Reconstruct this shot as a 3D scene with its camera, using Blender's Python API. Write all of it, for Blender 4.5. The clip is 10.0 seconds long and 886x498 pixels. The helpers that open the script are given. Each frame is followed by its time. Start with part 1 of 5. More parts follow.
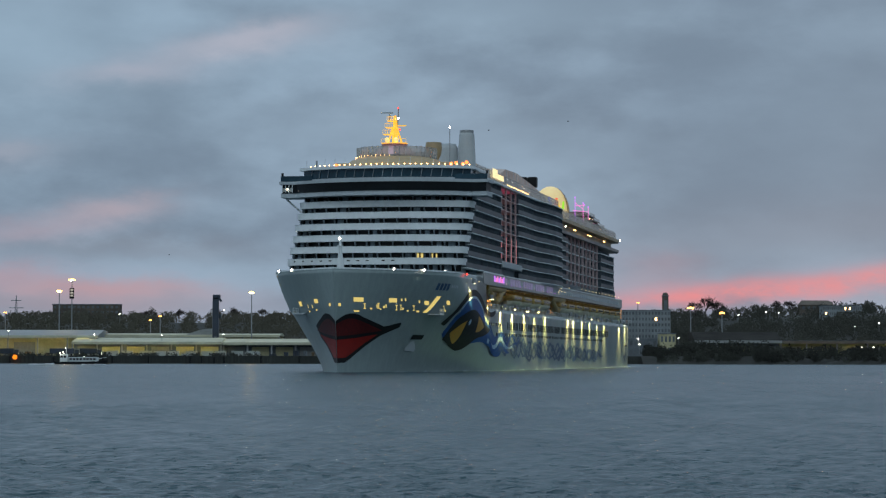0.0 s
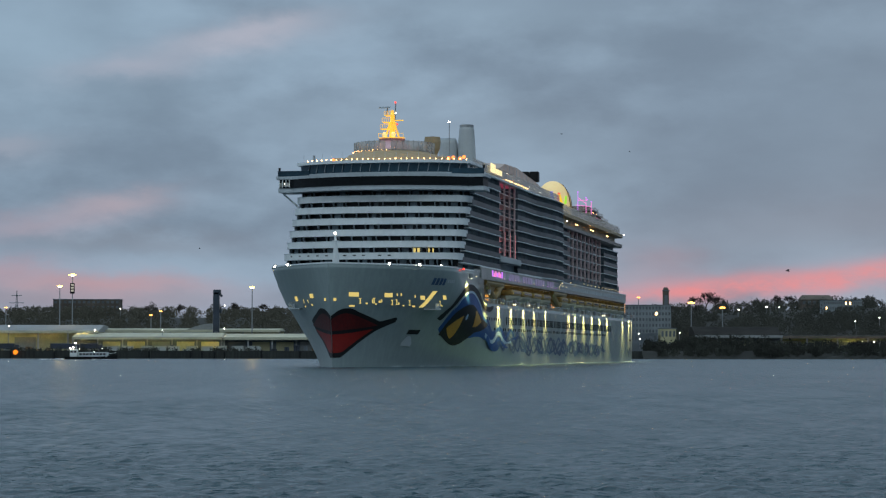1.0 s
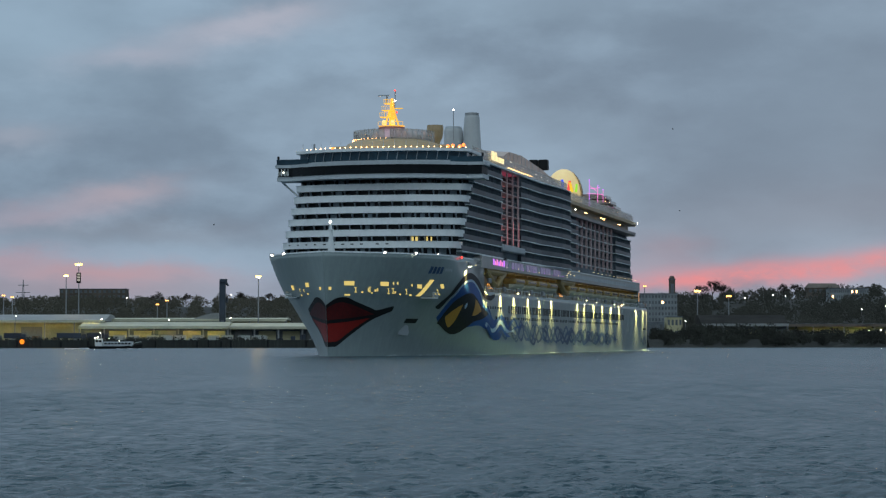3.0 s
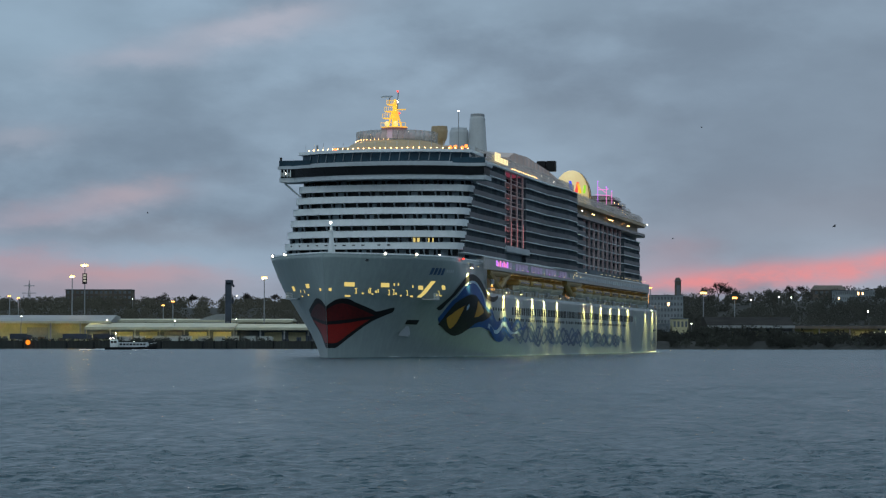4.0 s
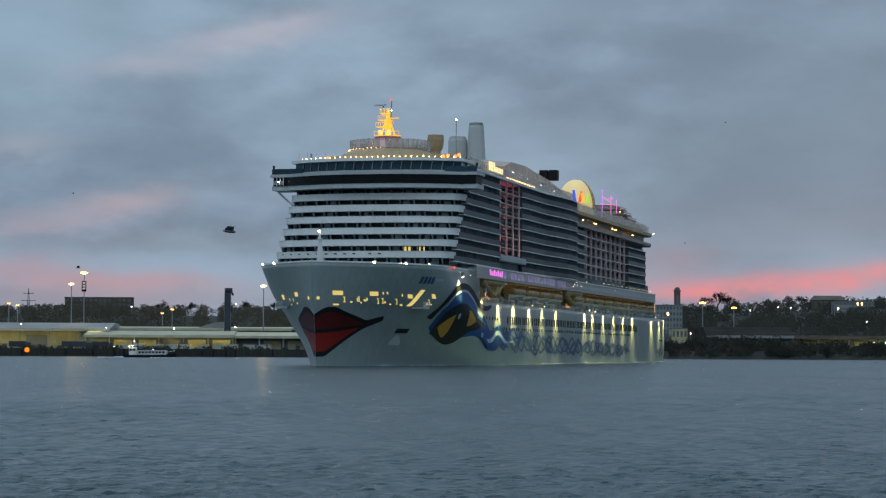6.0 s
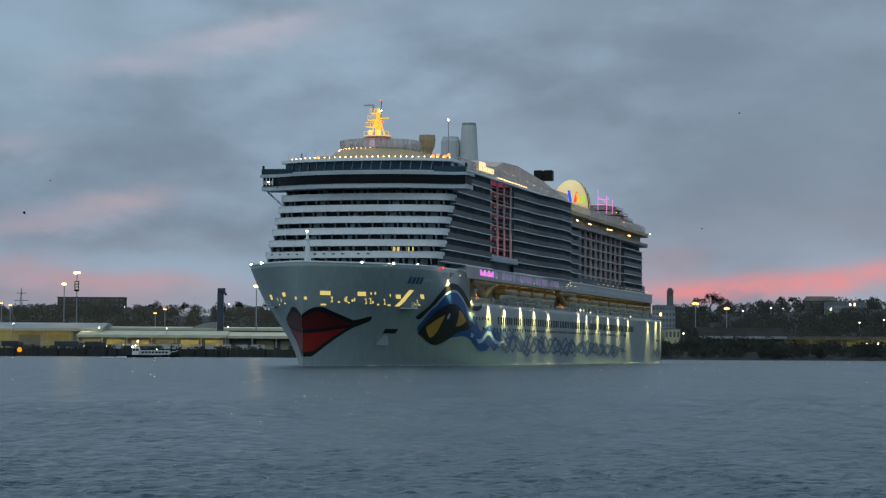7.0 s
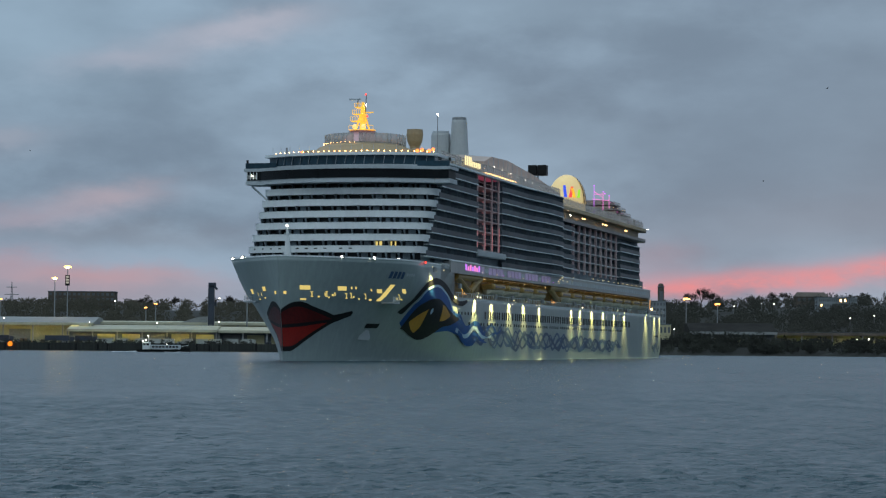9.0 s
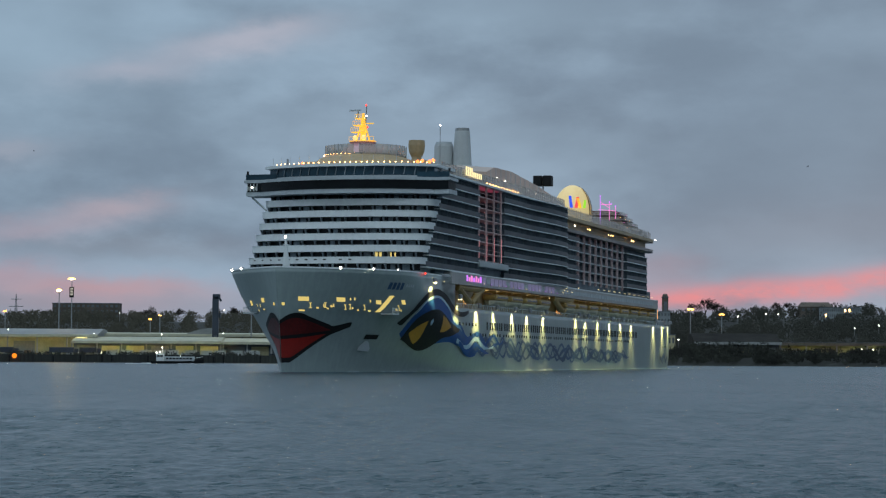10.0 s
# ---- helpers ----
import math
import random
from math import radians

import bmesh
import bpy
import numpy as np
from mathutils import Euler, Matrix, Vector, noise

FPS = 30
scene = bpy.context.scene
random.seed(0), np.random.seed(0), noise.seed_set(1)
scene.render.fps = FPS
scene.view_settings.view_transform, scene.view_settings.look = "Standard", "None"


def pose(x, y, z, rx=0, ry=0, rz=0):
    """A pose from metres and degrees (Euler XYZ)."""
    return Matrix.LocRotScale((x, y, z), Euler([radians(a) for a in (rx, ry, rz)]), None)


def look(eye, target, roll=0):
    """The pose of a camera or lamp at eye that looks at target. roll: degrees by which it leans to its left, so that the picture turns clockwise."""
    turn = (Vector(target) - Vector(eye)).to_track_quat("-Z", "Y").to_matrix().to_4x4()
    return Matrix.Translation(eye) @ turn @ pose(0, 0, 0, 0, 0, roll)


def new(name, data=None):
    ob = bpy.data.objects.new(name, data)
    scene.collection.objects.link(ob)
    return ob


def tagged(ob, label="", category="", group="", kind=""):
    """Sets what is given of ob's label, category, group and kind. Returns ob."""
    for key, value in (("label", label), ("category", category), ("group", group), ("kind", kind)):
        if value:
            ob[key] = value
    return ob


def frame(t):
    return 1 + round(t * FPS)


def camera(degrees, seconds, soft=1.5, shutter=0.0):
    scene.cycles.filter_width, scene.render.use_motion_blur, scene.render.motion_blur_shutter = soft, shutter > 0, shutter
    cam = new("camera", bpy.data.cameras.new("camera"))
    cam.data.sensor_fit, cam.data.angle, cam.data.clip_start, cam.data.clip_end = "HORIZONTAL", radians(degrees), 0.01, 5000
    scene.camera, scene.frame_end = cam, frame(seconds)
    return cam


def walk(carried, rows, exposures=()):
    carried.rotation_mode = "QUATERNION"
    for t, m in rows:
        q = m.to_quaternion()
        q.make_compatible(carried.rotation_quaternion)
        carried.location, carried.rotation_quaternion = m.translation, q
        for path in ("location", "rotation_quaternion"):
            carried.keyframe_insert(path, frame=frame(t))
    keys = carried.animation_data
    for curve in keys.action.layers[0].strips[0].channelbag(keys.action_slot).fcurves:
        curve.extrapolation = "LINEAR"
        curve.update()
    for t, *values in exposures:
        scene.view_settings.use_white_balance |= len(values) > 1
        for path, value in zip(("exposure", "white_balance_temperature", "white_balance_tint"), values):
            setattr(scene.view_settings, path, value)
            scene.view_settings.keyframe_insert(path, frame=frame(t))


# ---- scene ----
# ------------------------------------------------------------------ camera
cam = camera(21.956, 10.0, soft=1.25)
EYE_Z = 3.09
SWAY = [(0, 0.000, 2.734, 0.080), (0.5, -0.007, 2.691, 0.084), (1, -0.012, 2.605, 0.051), (1.5, -0.023, 2.503, -0.001),
        (2, -0.045, 2.394, -0.024), (2.5, -0.095, 2.326, -0.049), (4, -0.313, 2.361, 0.058), (4.5, -0.372, 2.418, 0.151),
        (5, -0.411, 2.492, 0.240), (5.5, -0.373, 2.565, 0.253), (7, -0.124, 2.593, 0.324), (7.5, -0.060, 2.522, 0.364),
        (8, -0.001, 2.457, 0.378), (8.5, 0.068, 2.438, 0.398), (9, 0.103, 2.469, 0.448), (9.5, 0.075, 2.575, 0.447),
        (10, -0.001, 2.743, 0.313)]
walk(cam, [(t, pose(0, 0, EYE_Z, 90 + tilt, 0, -pan) @ pose(0, 0, 0, 0, 0, roll)) for t, pan, tilt, roll in SWAY])

# ------------------------------------------------------------------ world: dusk sky with broken cloud
world = bpy.data.worlds.new("dusk_sky")
scene.world = world
world.use_nodes = True


class Nodes:
    """Short way to write node trees."""

    def __init__(self, tree):
        self.tree = tree
        tree.nodes.clear()

    def node(self, kind, **values):
        n = self.tree.nodes.new(kind)
        for key, value in values.items():
            n.inputs[key.replace("_", " ")].default_value = value
        return n

    def link(self, a, b):
        self.tree.links.new(a, b)

    def put(self, socket, value):
        if isinstance(value, (int, float)):
            socket.default_value = value
        elif isinstance(value, (tuple, list)):
            socket.default_value = (*value, 1) if len(value) == 3 and socket.type == "RGBA" else value
        else:
            self.link(value, socket)

    def math(self, op, a, b=0.0, c=0.0):
        n = self.tree.nodes.new("ShaderNodeMath")
        n.operation = op
        for k, v in enumerate((a, b, c)):
            self.put(n.inputs[k], v)
        return n.outputs[0]

    def mix(self, fac, a, b, blend="MIX"):
        n = self.tree.nodes.new("ShaderNodeMix")
        n.data_type, n.blend_type = "RGBA", blend
        self.put(n.inputs[0], fac), self.put(n.inputs[6], a), self.put(n.inputs[7], b)
        return n.outputs[2]

    def noise(self, vector, scale, detail=4.0, rough=0.55):
        n = self.node("ShaderNodeTexNoise", Scale=scale, Detail=detail, Roughness=rough)
        self.link(vector, n.inputs["Vector"])
        return n.outputs[0]

    def scaled(self, vector, size):
        n = self.tree.nodes.new("ShaderNodeMapping")
        n.inputs["Scale"].default_value = size
        self.link(vector, n.inputs["Vector"])
        return n.outputs[0]

    def ramp(self, fac, low, high):
        n = self.tree.nodes.new("ShaderNodeMapRange")
        n.interpolation_type = "SMOOTHSTEP"
        self.put(n.inputs[0], fac)
        n.inputs[1].default_value, n.inputs[2].default_value = low, high
        return n.outputs[0]


def dusk():
    w = Nodes(world.node_tree)
    way = w.node("ShaderNodeTexCoord").outputs["Generated"]
    sep = w.tree.nodes.new("ShaderNodeSeparateXYZ")
    w.link(way, sep.inputs[0])
    x, y, z = sep.outputs
    broad = w.noise(w.scaled(way, (7.0, 3, 16)), 1.0, 3.0, 0.5)
    fine = w.noise(w.scaled(way, (19, 8, 42)), 1.0, 6.0, 0.55)
    wisp = w.noise(w.scaled(way, (60, 20, 130)), 1.0, 5.0, 0.6)
    wx = w.math("ADD", x, w.math("MULTIPLY_ADD", fine, 0.06, -0.03))
    wz = w.math("ADD", z, w.math("ADD", w.math("MULTIPLY_ADD", fine, 0.030, -0.015), w.math("MULTIPLY_ADD", wisp, 0.012, -0.006)))

    def patch(cx, cz, sx, sz, tilt=0.0, calm=0.0):
        px = w.math("ADD", w.math("MULTIPLY", wx, 1 - calm), w.math("MULTIPLY", x, calm))
        pz = w.math("ADD", w.math("MULTIPLY", wz, 1 - calm), w.math("MULTIPLY", z, calm))
        dx = w.math("SUBTRACT", px, cx)
        dz = w.math("SUBTRACT", w.math("SUBTRACT", pz, cz), w.math("MULTIPLY", dx, tilt))
        a, b = w.math("DIVIDE", dx, sx), w.math("DIVIDE", dz, sz)
        q = w.math("ADD", w.math("MULTIPLY", a, a), w.math("MULTIPLY", b, b))
        return w.math("POWER", 2.718, w.math("MULTIPLY", q, -1.0))

    lumps = w.math("ADD", w.math("MULTIPLY", broad, 0.62), w.math("MULTIPLY", fine, 0.38))
    cloud = w.ramp(lumps, 0.36, 0.64)
    colour = w.mix(cloud, (0.168, 0.236, 0.320), (0.292, 0.405, 0.525))
    # slate bank over the right, lighter blue over the left
    for cx, cz, sx, sz, tilt, calm, amount, tint in (
            (0.02, 0.100, 0.13, 0.012, -0.05, 0.0, 0.30, (0.150, 0.205, 0.275)),
            (0.17, 0.095, 0.09, 0.055, 0.0, 0.5, 0.75, (0.172, 0.252, 0.345)),
            (-0.20, 0.135, 0.08, 0.035, 0.0, 0.5, 0.70, (0.29, 0.41, 0.525)),
            (0.02, 0.150, 0.07, 0.014, 0.0, 0.4, 0.55, (0.28, 0.39, 0.50)),
            (-0.14, 0.047, 0.060, 0.006, 0.0, 0.3, 0.55, (0.195, 0.225, 0.285)),
            (-0.16, 0.022, 0.085, 0.0080, 0.0, 0.6, 0.65, (0.34, 0.27, 0.315)),
            (0.15, 0.056, 0.085, 0.012, 0.05, 0.5, 0.55, (0.200, 0.255, 0.335)),
            # mauve cloud tops
            (-0.088, 0.137, 0.034, 0.0060, 0.16, 0.3, 0.75, (0.45, 0.46, 0.545)),
            (-0.135, 0.123, 0.028, 0.0060, 0.10, 0.3, 0.60, (0.41, 0.43, 0.52)),
            (-0.190, 0.088, 0.022, 0.0060, 0.10, 0.3, 0.45, (0.40, 0.42, 0.50)),
            (-0.145, 0.0625, 0.026, 0.0055, 0.16, 0.35, 0.80, (0.42, 0.37, 0.43)),
            (-0.180, 0.0540, 0.028, 0.0050, 0.10, 0.35, 0.60, (0.38, 0.33, 0.40)),
            (-0.150, 0.0300, 0.050, 0.0050, 0.0, 0.4, 0.75, (0.50, 0.31, 0.345)),
            (-0.190, 0.0360, 0.030, 0.0050, 0.0, 0.4, 0.60, (0.45, 0.30, 0.35)),
            (0.095, 0.0400, 0.020, 0.0080, 0.0, 0.3, 0.45, (0.36, 0.27, 0.33))):
        colour = w.mix(w.math("MULTIPLY", patch(cx, cz, sx, sz, tilt, calm), amount), colour, tint)
    # red afterglow low over the hill, climbing to the right
    for cx, cz, sx, sz, tilt in ((0.125, 0.0290, 0.055, 0.0052, 0.05), (0.210, 0.0375, 0.060, 0.0046, 0.13)):
        colour = w.mix(w.math("MULTIPLY", patch(cx, cz, sx, sz, tilt, 0.62), w.math("MULTIPLY_ADD", w.ramp(wisp, 0.3, 0.65), 0.45, 0.55)), colour, (0.76, 0.262, 0.285))
    dim = w.math("MULTIPLY", w.math("MULTIPLY", w.ramp(x, 0.06, 0.45), w.ramp(z, 0.05, 0.14)), 0.95)
    colour = w.mix(dim, colour, (0.150, 0.220, 0.300))
    # brighter overcast overhead and on the side away from the afterglow
    high = w.ramp(z, 0.16, 0.7)
    colour = w.mix(w.math("MULTIPLY", high, w.math("SUBTRACT", 1.0, dim)), colour, (0.47, 0.62, 0.75))
    back = w.math("MULTIPLY", w.ramp(y, 0.2, -0.8), w.ramp(z, -0.1, 0.15))
    colour = w.mix(back, colour, w.mix(w.ramp(z, 0.08, 0.6), (0.11, 0.15, 0.18), (0.66, 0.85, 0.98)))
    sky = w.tree.nodes.new("ShaderNodeTexSky")
    sky.sky_type, sky.sun_disc = "NISHITA", False
    sky.sun_elevation, sky.sun_rotation = radians(2), radians(20)
    glow = w.mix(0.0025, (0, 0, 0), sky.outputs[0])
    total = w.mix(1.0, colour, glow, "ADD")
    out = w.node("ShaderNodeBackground", Strength=1.0)
    w.link(total, out.inputs[0])
    last = w.tree.nodes.new("ShaderNodeOutputWorld")
    w.link(out.outputs[0], last.inputs[0])


dusk()
sun = new("sun", bpy.data.lights.new("sun", "SUN"))
sun.data.energy, sun.data.angle, sun.data.color = 0.12, radians(60), (0.86, 0.95, 1.0)
sun.matrix_world = look((-300, -500, 900), (0, 500, 20))
scene.view_settings.exposure = 0.0


# ------------------------------------------------------------------ materials
def surface(name, colour, rough=0.5, metal=0.0, vary=0.12, scale=1.0, bump=0.0, streak=0.0, glow=None, power=0.0, coat=0.0, spec=0.5):
    """Paint, metal or masonry with broad stains, fine grain, optional rain streaks and relief."""
    m = bpy.data.materials.new(name)
    m.use_nodes = True
    w = Nodes(m.node_tree)
    b = w.node("ShaderNodeBsdfPrincipled", Roughness=rough, Metallic=metal)
    b.inputs["Coat Weight"].default_value = coat
    b.inputs["Coat Roughness"].default_value = 0.10
    b.inputs["Specular IOR Level"].default_value = spec
    where = w.node("ShaderNodeTexCoord").outputs["Object"]
    broad = w.noise(where, 0.12 * scale, 3.0)
    grain = w.noise(where, 1.7 * scale, 5.0)
    tone = w.math("ADD", w.math("MULTIPLY", broad, 0.6), w.math("MULTIPLY", grain, 0.4))
    if streak:
        s = w.noise(w.scaled(where, (0.9, 0.9, 0.05)), 1.0, 4.0)
        tone = w.math("ADD", w.math("MULTIPLY", tone, 1 - streak), w.math("MULTIPLY", s, streak))
    info = w.node("ShaderNodeObjectInfo").outputs["Random"]
    tone = w.math("ADD", tone, w.math("MULTIPLY_ADD", info, 0.16, -0.08))
    low = tuple(c * (1 - vary * 1.6) for c in colour)
    high = tuple(min(1, c * (1 + vary * 1.3)) for c in colour)
    w.put(b.inputs["Base Color"], w.mix(w.ramp(tone, 0.3, 0.7), low, high))
    w.put(b.inputs["Roughness"], w.math("MULTIPLY_ADD", grain, 0.25, max(0.02, rough - 0.12)))
    if bump:
        n = w.node("ShaderNodeBump", Strength=bump, Distance=0.05)
        w.link(grain, n.inputs["Height"])
        w.link(n.outputs[0], b.inputs["Normal"])
    if glow:
        m.cycles.emission_sampling = "NONE"
        b.inputs["Emission Color"].default_value = (*glow, 1)
        b.inputs["Emission Strength"].default_value = power
    out = w.tree.nodes.new("ShaderNodeOutputMaterial")
    w.link(b.outputs[0], out.inputs[0])
    return m


def water_material():
    m = bpy.data.materials.new("harbour_water")
    m.use_nodes = True
    w = Nodes(m.node_tree)
    b = w.node("ShaderNodeBsdfPrincipled", Roughness=0.25, IOR=1.33)
    where = w.node("ShaderNodeTexCoord").outputs["Object"]
    broad = w.noise(w.scaled(where, (0.02, 0.01, 0.02)), 1.0, 3.0)
    w.put(b.inputs["Base Color"], w.mix(broad, (0.023, 0.057, 0.073), (0.035, 0.075, 0.093)))
    gust = w.noise(w.scaled(where, (0.035, 0.010, 1)), 1.0, 5.0, 0.62)
    streak = w.noise(w.scaled(where, (0.30, 0.055, 1)), 1.0, 4.0, 0.65)
    rough = w.ramp(w.math("ADD", w.math("MULTIPLY", gust, 0.45), w.math("MULTIPLY", streak, 0.55)), 0.34, 0.66)
    chop = w.noise(w.scaled(where, (1.1, 0.75, 1)), 1.0, 3.0, 0.6)
    ripple = w.noise(w.scaled(where, (3.6, 3.0, 1)), 1.0, 3.0, 0.6)
    h = w.math("ADD", w.math("MULTIPLY", chop, 1.0), w.math("MULTIPLY", ripple, 0.36))
    h = w.math("MULTIPLY", h, w.math("MULTIPLY_ADD", rough, 1.35, 0.25))
    n = w.node("ShaderNodeBump", Strength=1.0, Distance=0.36)
    w.link(h, n.inputs["Height"])
    w.link(n.outputs[0], b.inputs["Normal"])
    out = w.tree.nodes.new("ShaderNodeOutputMaterial")
    w.link(b.outputs[0], out.inputs[0])
    return m


def lamp_material(name, colour, power, lights=False):
    m = bpy.data.materials.new(name)
    if not lights:
        m.cycles.emission_sampling = "NONE"
    m.use_nodes = True
    w = Nodes(m.node_tree)
    e = w.node("ShaderNodeEmission", Strength=power)
    e.inputs[0].default_value = (*colour, 1)
    out = w.tree.nodes.new("ShaderNodeOutputMaterial")
    w.link(e.outputs[0], out.inputs[0])
    return m


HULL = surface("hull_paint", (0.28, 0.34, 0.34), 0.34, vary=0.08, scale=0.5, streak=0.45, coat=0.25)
WHITE = surface("white_paint", (0.76, 0.79, 0.80), 0.4, vary=0.06, streak=0.3)
PALE = surface("pale_grey_paint", (0.45, 0.49, 0.52), 0.45, vary=0.1)
SLAB = surface("deck_edge_paint", (0.82, 0.87, 0.90), 0.5, vary=0.1)
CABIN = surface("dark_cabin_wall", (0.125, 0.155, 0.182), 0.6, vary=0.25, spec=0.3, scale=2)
GLASSY = surface("dark_window_glass", (0.006, 0.008, 0.010), 0.12, vary=0.3, spec=0.2)
RAIL_GLASS = surface("tinted_balustrade_glass", (0.040, 0.055, 0.068), 0.4, vary=0.3, spec=0.2)
BLUE_GLASS = surface("blue_tinted_glass", (0.022, 0.055, 0.080), 0.15, vary=0.2, spec=0.35)
BLACK = surface("black_paint", (0.007, 0.007, 0.008), 0.5, vary=0.2, spec=0.25)
LIP_DARK = surface("dark_red_paint", (0.085, 0.006, 0.006), 0.45, vary=0.25, spec=0.25)
LIP_RED = surface("red_paint", (0.25, 0.013, 0.009), 0.45, vary=0.15, spec=0.25)
BLUE = surface("blue_paint", (0.012, 0.075, 0.27), 0.45, vary=0.2, spec=0.25)
SKYBLUE = surface("light_blue_paint", (0.36, 0.52, 0.66), 0.4, vary=0.1)
WAVE = surface("wave_blue_paint", (0.030, 0.072, 0.155), 0.45, vary=0.2)
OCHRE = surface("ochre_paint", (0.48, 0.24, 0.02), 0.45, vary=0.15)
BEIGE = surface("beige_panel", (0.42, 0.31, 0.18), 0.5, vary=0.12)
SCREEN = surface("glass_windscreen", (0.36, 0.36, 0.33), 0.25, vary=0.15)
CLEAR = surface("clear_glass_screen", (0.52, 0.46, 0.41), 0.2, vary=0.15)
for n in CLEAR.node_tree.nodes:
    if n.type == "BSDF_PRINCIPLED":
        n.inputs["Alpha"].default_value = 0.48
# faint warm emission in the roof stands in for lamp light
GLOW_SCREEN = surface("translucent_roof_with_glow", (0.50, 0.43, 0.38), 0.4, vary=0.2, glow=(1.0, 0.62, 0.48), power=0.055)
WARM_PANEL = surface("warm_grey_panel", (0.30, 0.25, 0.24), 0.5, vary=0.15)
DIVIDER = surface("grey_divider_panel", (0.27, 0.32, 0.36), 0.5, vary=0.2)
FRONT_GLASS = surface("curtained_cabin_glass", (0.15, 0.19, 0.22), 0.3, vary=0.35, spec=0.3)
LEDGE = surface("warm_white_ledge_paint", (0.40, 0.385, 0.38), 0.4, vary=0.15, streak=0.3)
PALE_ROOF = surface("pale_sheet_roof", (0.52, 0.50, 0.37), 0.6, vary=0.12)
LAVENDER = surface("lavender_lit_glass", (0.30, 0.27, 0.36), 0.3, vary=0.2, glow=(0.45, 0.30, 0.75), power=0.12)
BOAT_WHITE = surface("lifeboat_white", (0.62, 0.56, 0.42), 0.4, vary=0.1)
BOAT_ORANGE = surface("lifeboat_orange", (0.40, 0.26, 0.08), 0.4, vary=0.15)
STEEL = surface("grey_steel", (0.30, 0.31, 0.32), 0.4, metal=0.4, vary=0.15)
DECK = surface("deck_planking", (0.25, 0.22, 0.17), 0.6, vary=0.2)
FUNNEL = surface("funnel_paint", (0.48, 0.50, 0.51), 0.4, vary=0.08, streak=0.3)
# wall colour with the pink light mixed in
PINK_LIGHT_WALL = surface("wall_tinted_pink_lit", (0.24, 0.12, 0.13), 0.5, vary=0.15)
WARM = lamp_material("warm_window_light", (1.0, 0.78, 0.25), 0.72)
BULB = lamp_material("warm_bulb", (1.0, 0.55, 0.20), 9.0)
FLOOD = lamp_material("white_floodlight", (1.0, 0.90, 0.70), 14.0)
DOWN = lamp_material("downlight", (1.0, 0.82, 0.30), 12000.0, True)
DOWN.cycles.emission_sampling = "FRONT"
AMBER = lamp_material("amber_glow", (1.0, 0.45, 0.10), 1.6)
RED_LIGHT = lamp_material("red_signal", (1.0, 0.06, 0.04), 2.6)
ORANGE_LIGHT = lamp_material("orange_light", (1.0, 0.22, 0.05), 3.0)
PURPLE = lamp_material("purple_light", (0.62, 0.20, 0.95), 1.3)
MAGENTA = lamp_material("magenta_light", (0.85, 0.22, 0.60), 1.3)
PINK = lamp_material("pink_light", (1.0, 0.36, 0.40), 0.55)
WELL_LIGHT = lamp_material("magenta_well_light", (1.0, 0.18, 0.32), 0.16, True)
# mast paint with its own emission in place of floodlight
MAST_GLOW = surface("mast_floodlight_glow", (0.80, 0.55, 0.12), 0.5, vary=0.15, glow=(1.0, 0.50, 0.05), power=0.75)
DOME_GLOW = surface("lit_dome_fabric", (0.7, 0.6, 0.35), 0.6, vary=0.08, glow=(1.0, 0.70, 0.26), power=0.42)
SIGN_GLOW = lamp_material("lit_sign", (1.0, 0.84, 0.45), 1.25)
PROM = lamp_material("promenade_light", (1.0, 0.72, 0.28), 0.9)
SODIUM = lamp_material("sodium_lamp", (1.0, 0.64, 0.13), 5.0)
SODIUM_SMALL = lamp_material("small_sodium_lamp", (1.0, 0.42, 0.08), 6.0)
WATERLIGHT = lamp_material("sodium_floodlight", (1.0, 0.68, 0.20), 450.0, True)
EAVE = lamp_material("eave_tube_light", (1.0, 0.80, 0.30), 24.0)
WATER = water_material()
GROUND = surface("quay_ground", (0.034, 0.034, 0.030), 0.9, vary=0.3, scale=0.3)
QUAY = surface("weathered_quay_wall", (0.035, 0.038, 0.034), 0.85, vary=0.4, scale=0.8, streak=0.5)
ROOF = surface("grey_sheet_roof", (0.26, 0.27, 0.27), 0.6, vary=0.15, scale=0.5)
SHED = surface("cream_shed_wall", (0.50, 0.46, 0.28), 0.7, vary=0.15)
CONCRETE = surface("grey_concrete", (0.14, 0.16, 0.18), 0.8, vary=0.2)
PALE_CONCRETE = surface("pale_grey_render", (0.24, 0.265, 0.28), 0.8, vary=0.15)
BRICK = surface("dark_brick", (0.13, 0.105, 0.085), 0.85, vary=0.25)
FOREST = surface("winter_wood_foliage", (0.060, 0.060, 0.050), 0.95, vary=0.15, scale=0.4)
# lighter, warmer copy of the wood colour, lamp light mixed into it
LIGHT_TINTED_WOOD = surface("wood_foliage_tinted_lamplit", (0.105, 0.098, 0.074), 0.95, vary=0.15, scale=0.4)
DARK_ROOF = surface("dark_felt_roof", (0.030, 0.028, 0.026), 0.95, vary=0.3, spec=0.1)
SCRUB = surface("dark_scrub", (0.040, 0.042, 0.034), 0.95, vary=0.4, scale=0.6)
BARK = surface("bark", (0.045, 0.036, 0.030), 0.9, vary=0.3)
CRATE = surface("pale_container", (0.40, 0.42, 0.40), 0.6, vary=0.15)
YELLOW_WALL = surface("yellow_sheet_wall", (0.21, 0.22, 0.115), 0.7, vary=0.2)
DULL = surface("dull_window_glass", (0.12, 0.135, 0.15), 0.4, vary=0.3)
TIMBER = surface("pallet_timber", (0.16, 0.11, 0.06), 0.8, vary=0.3)
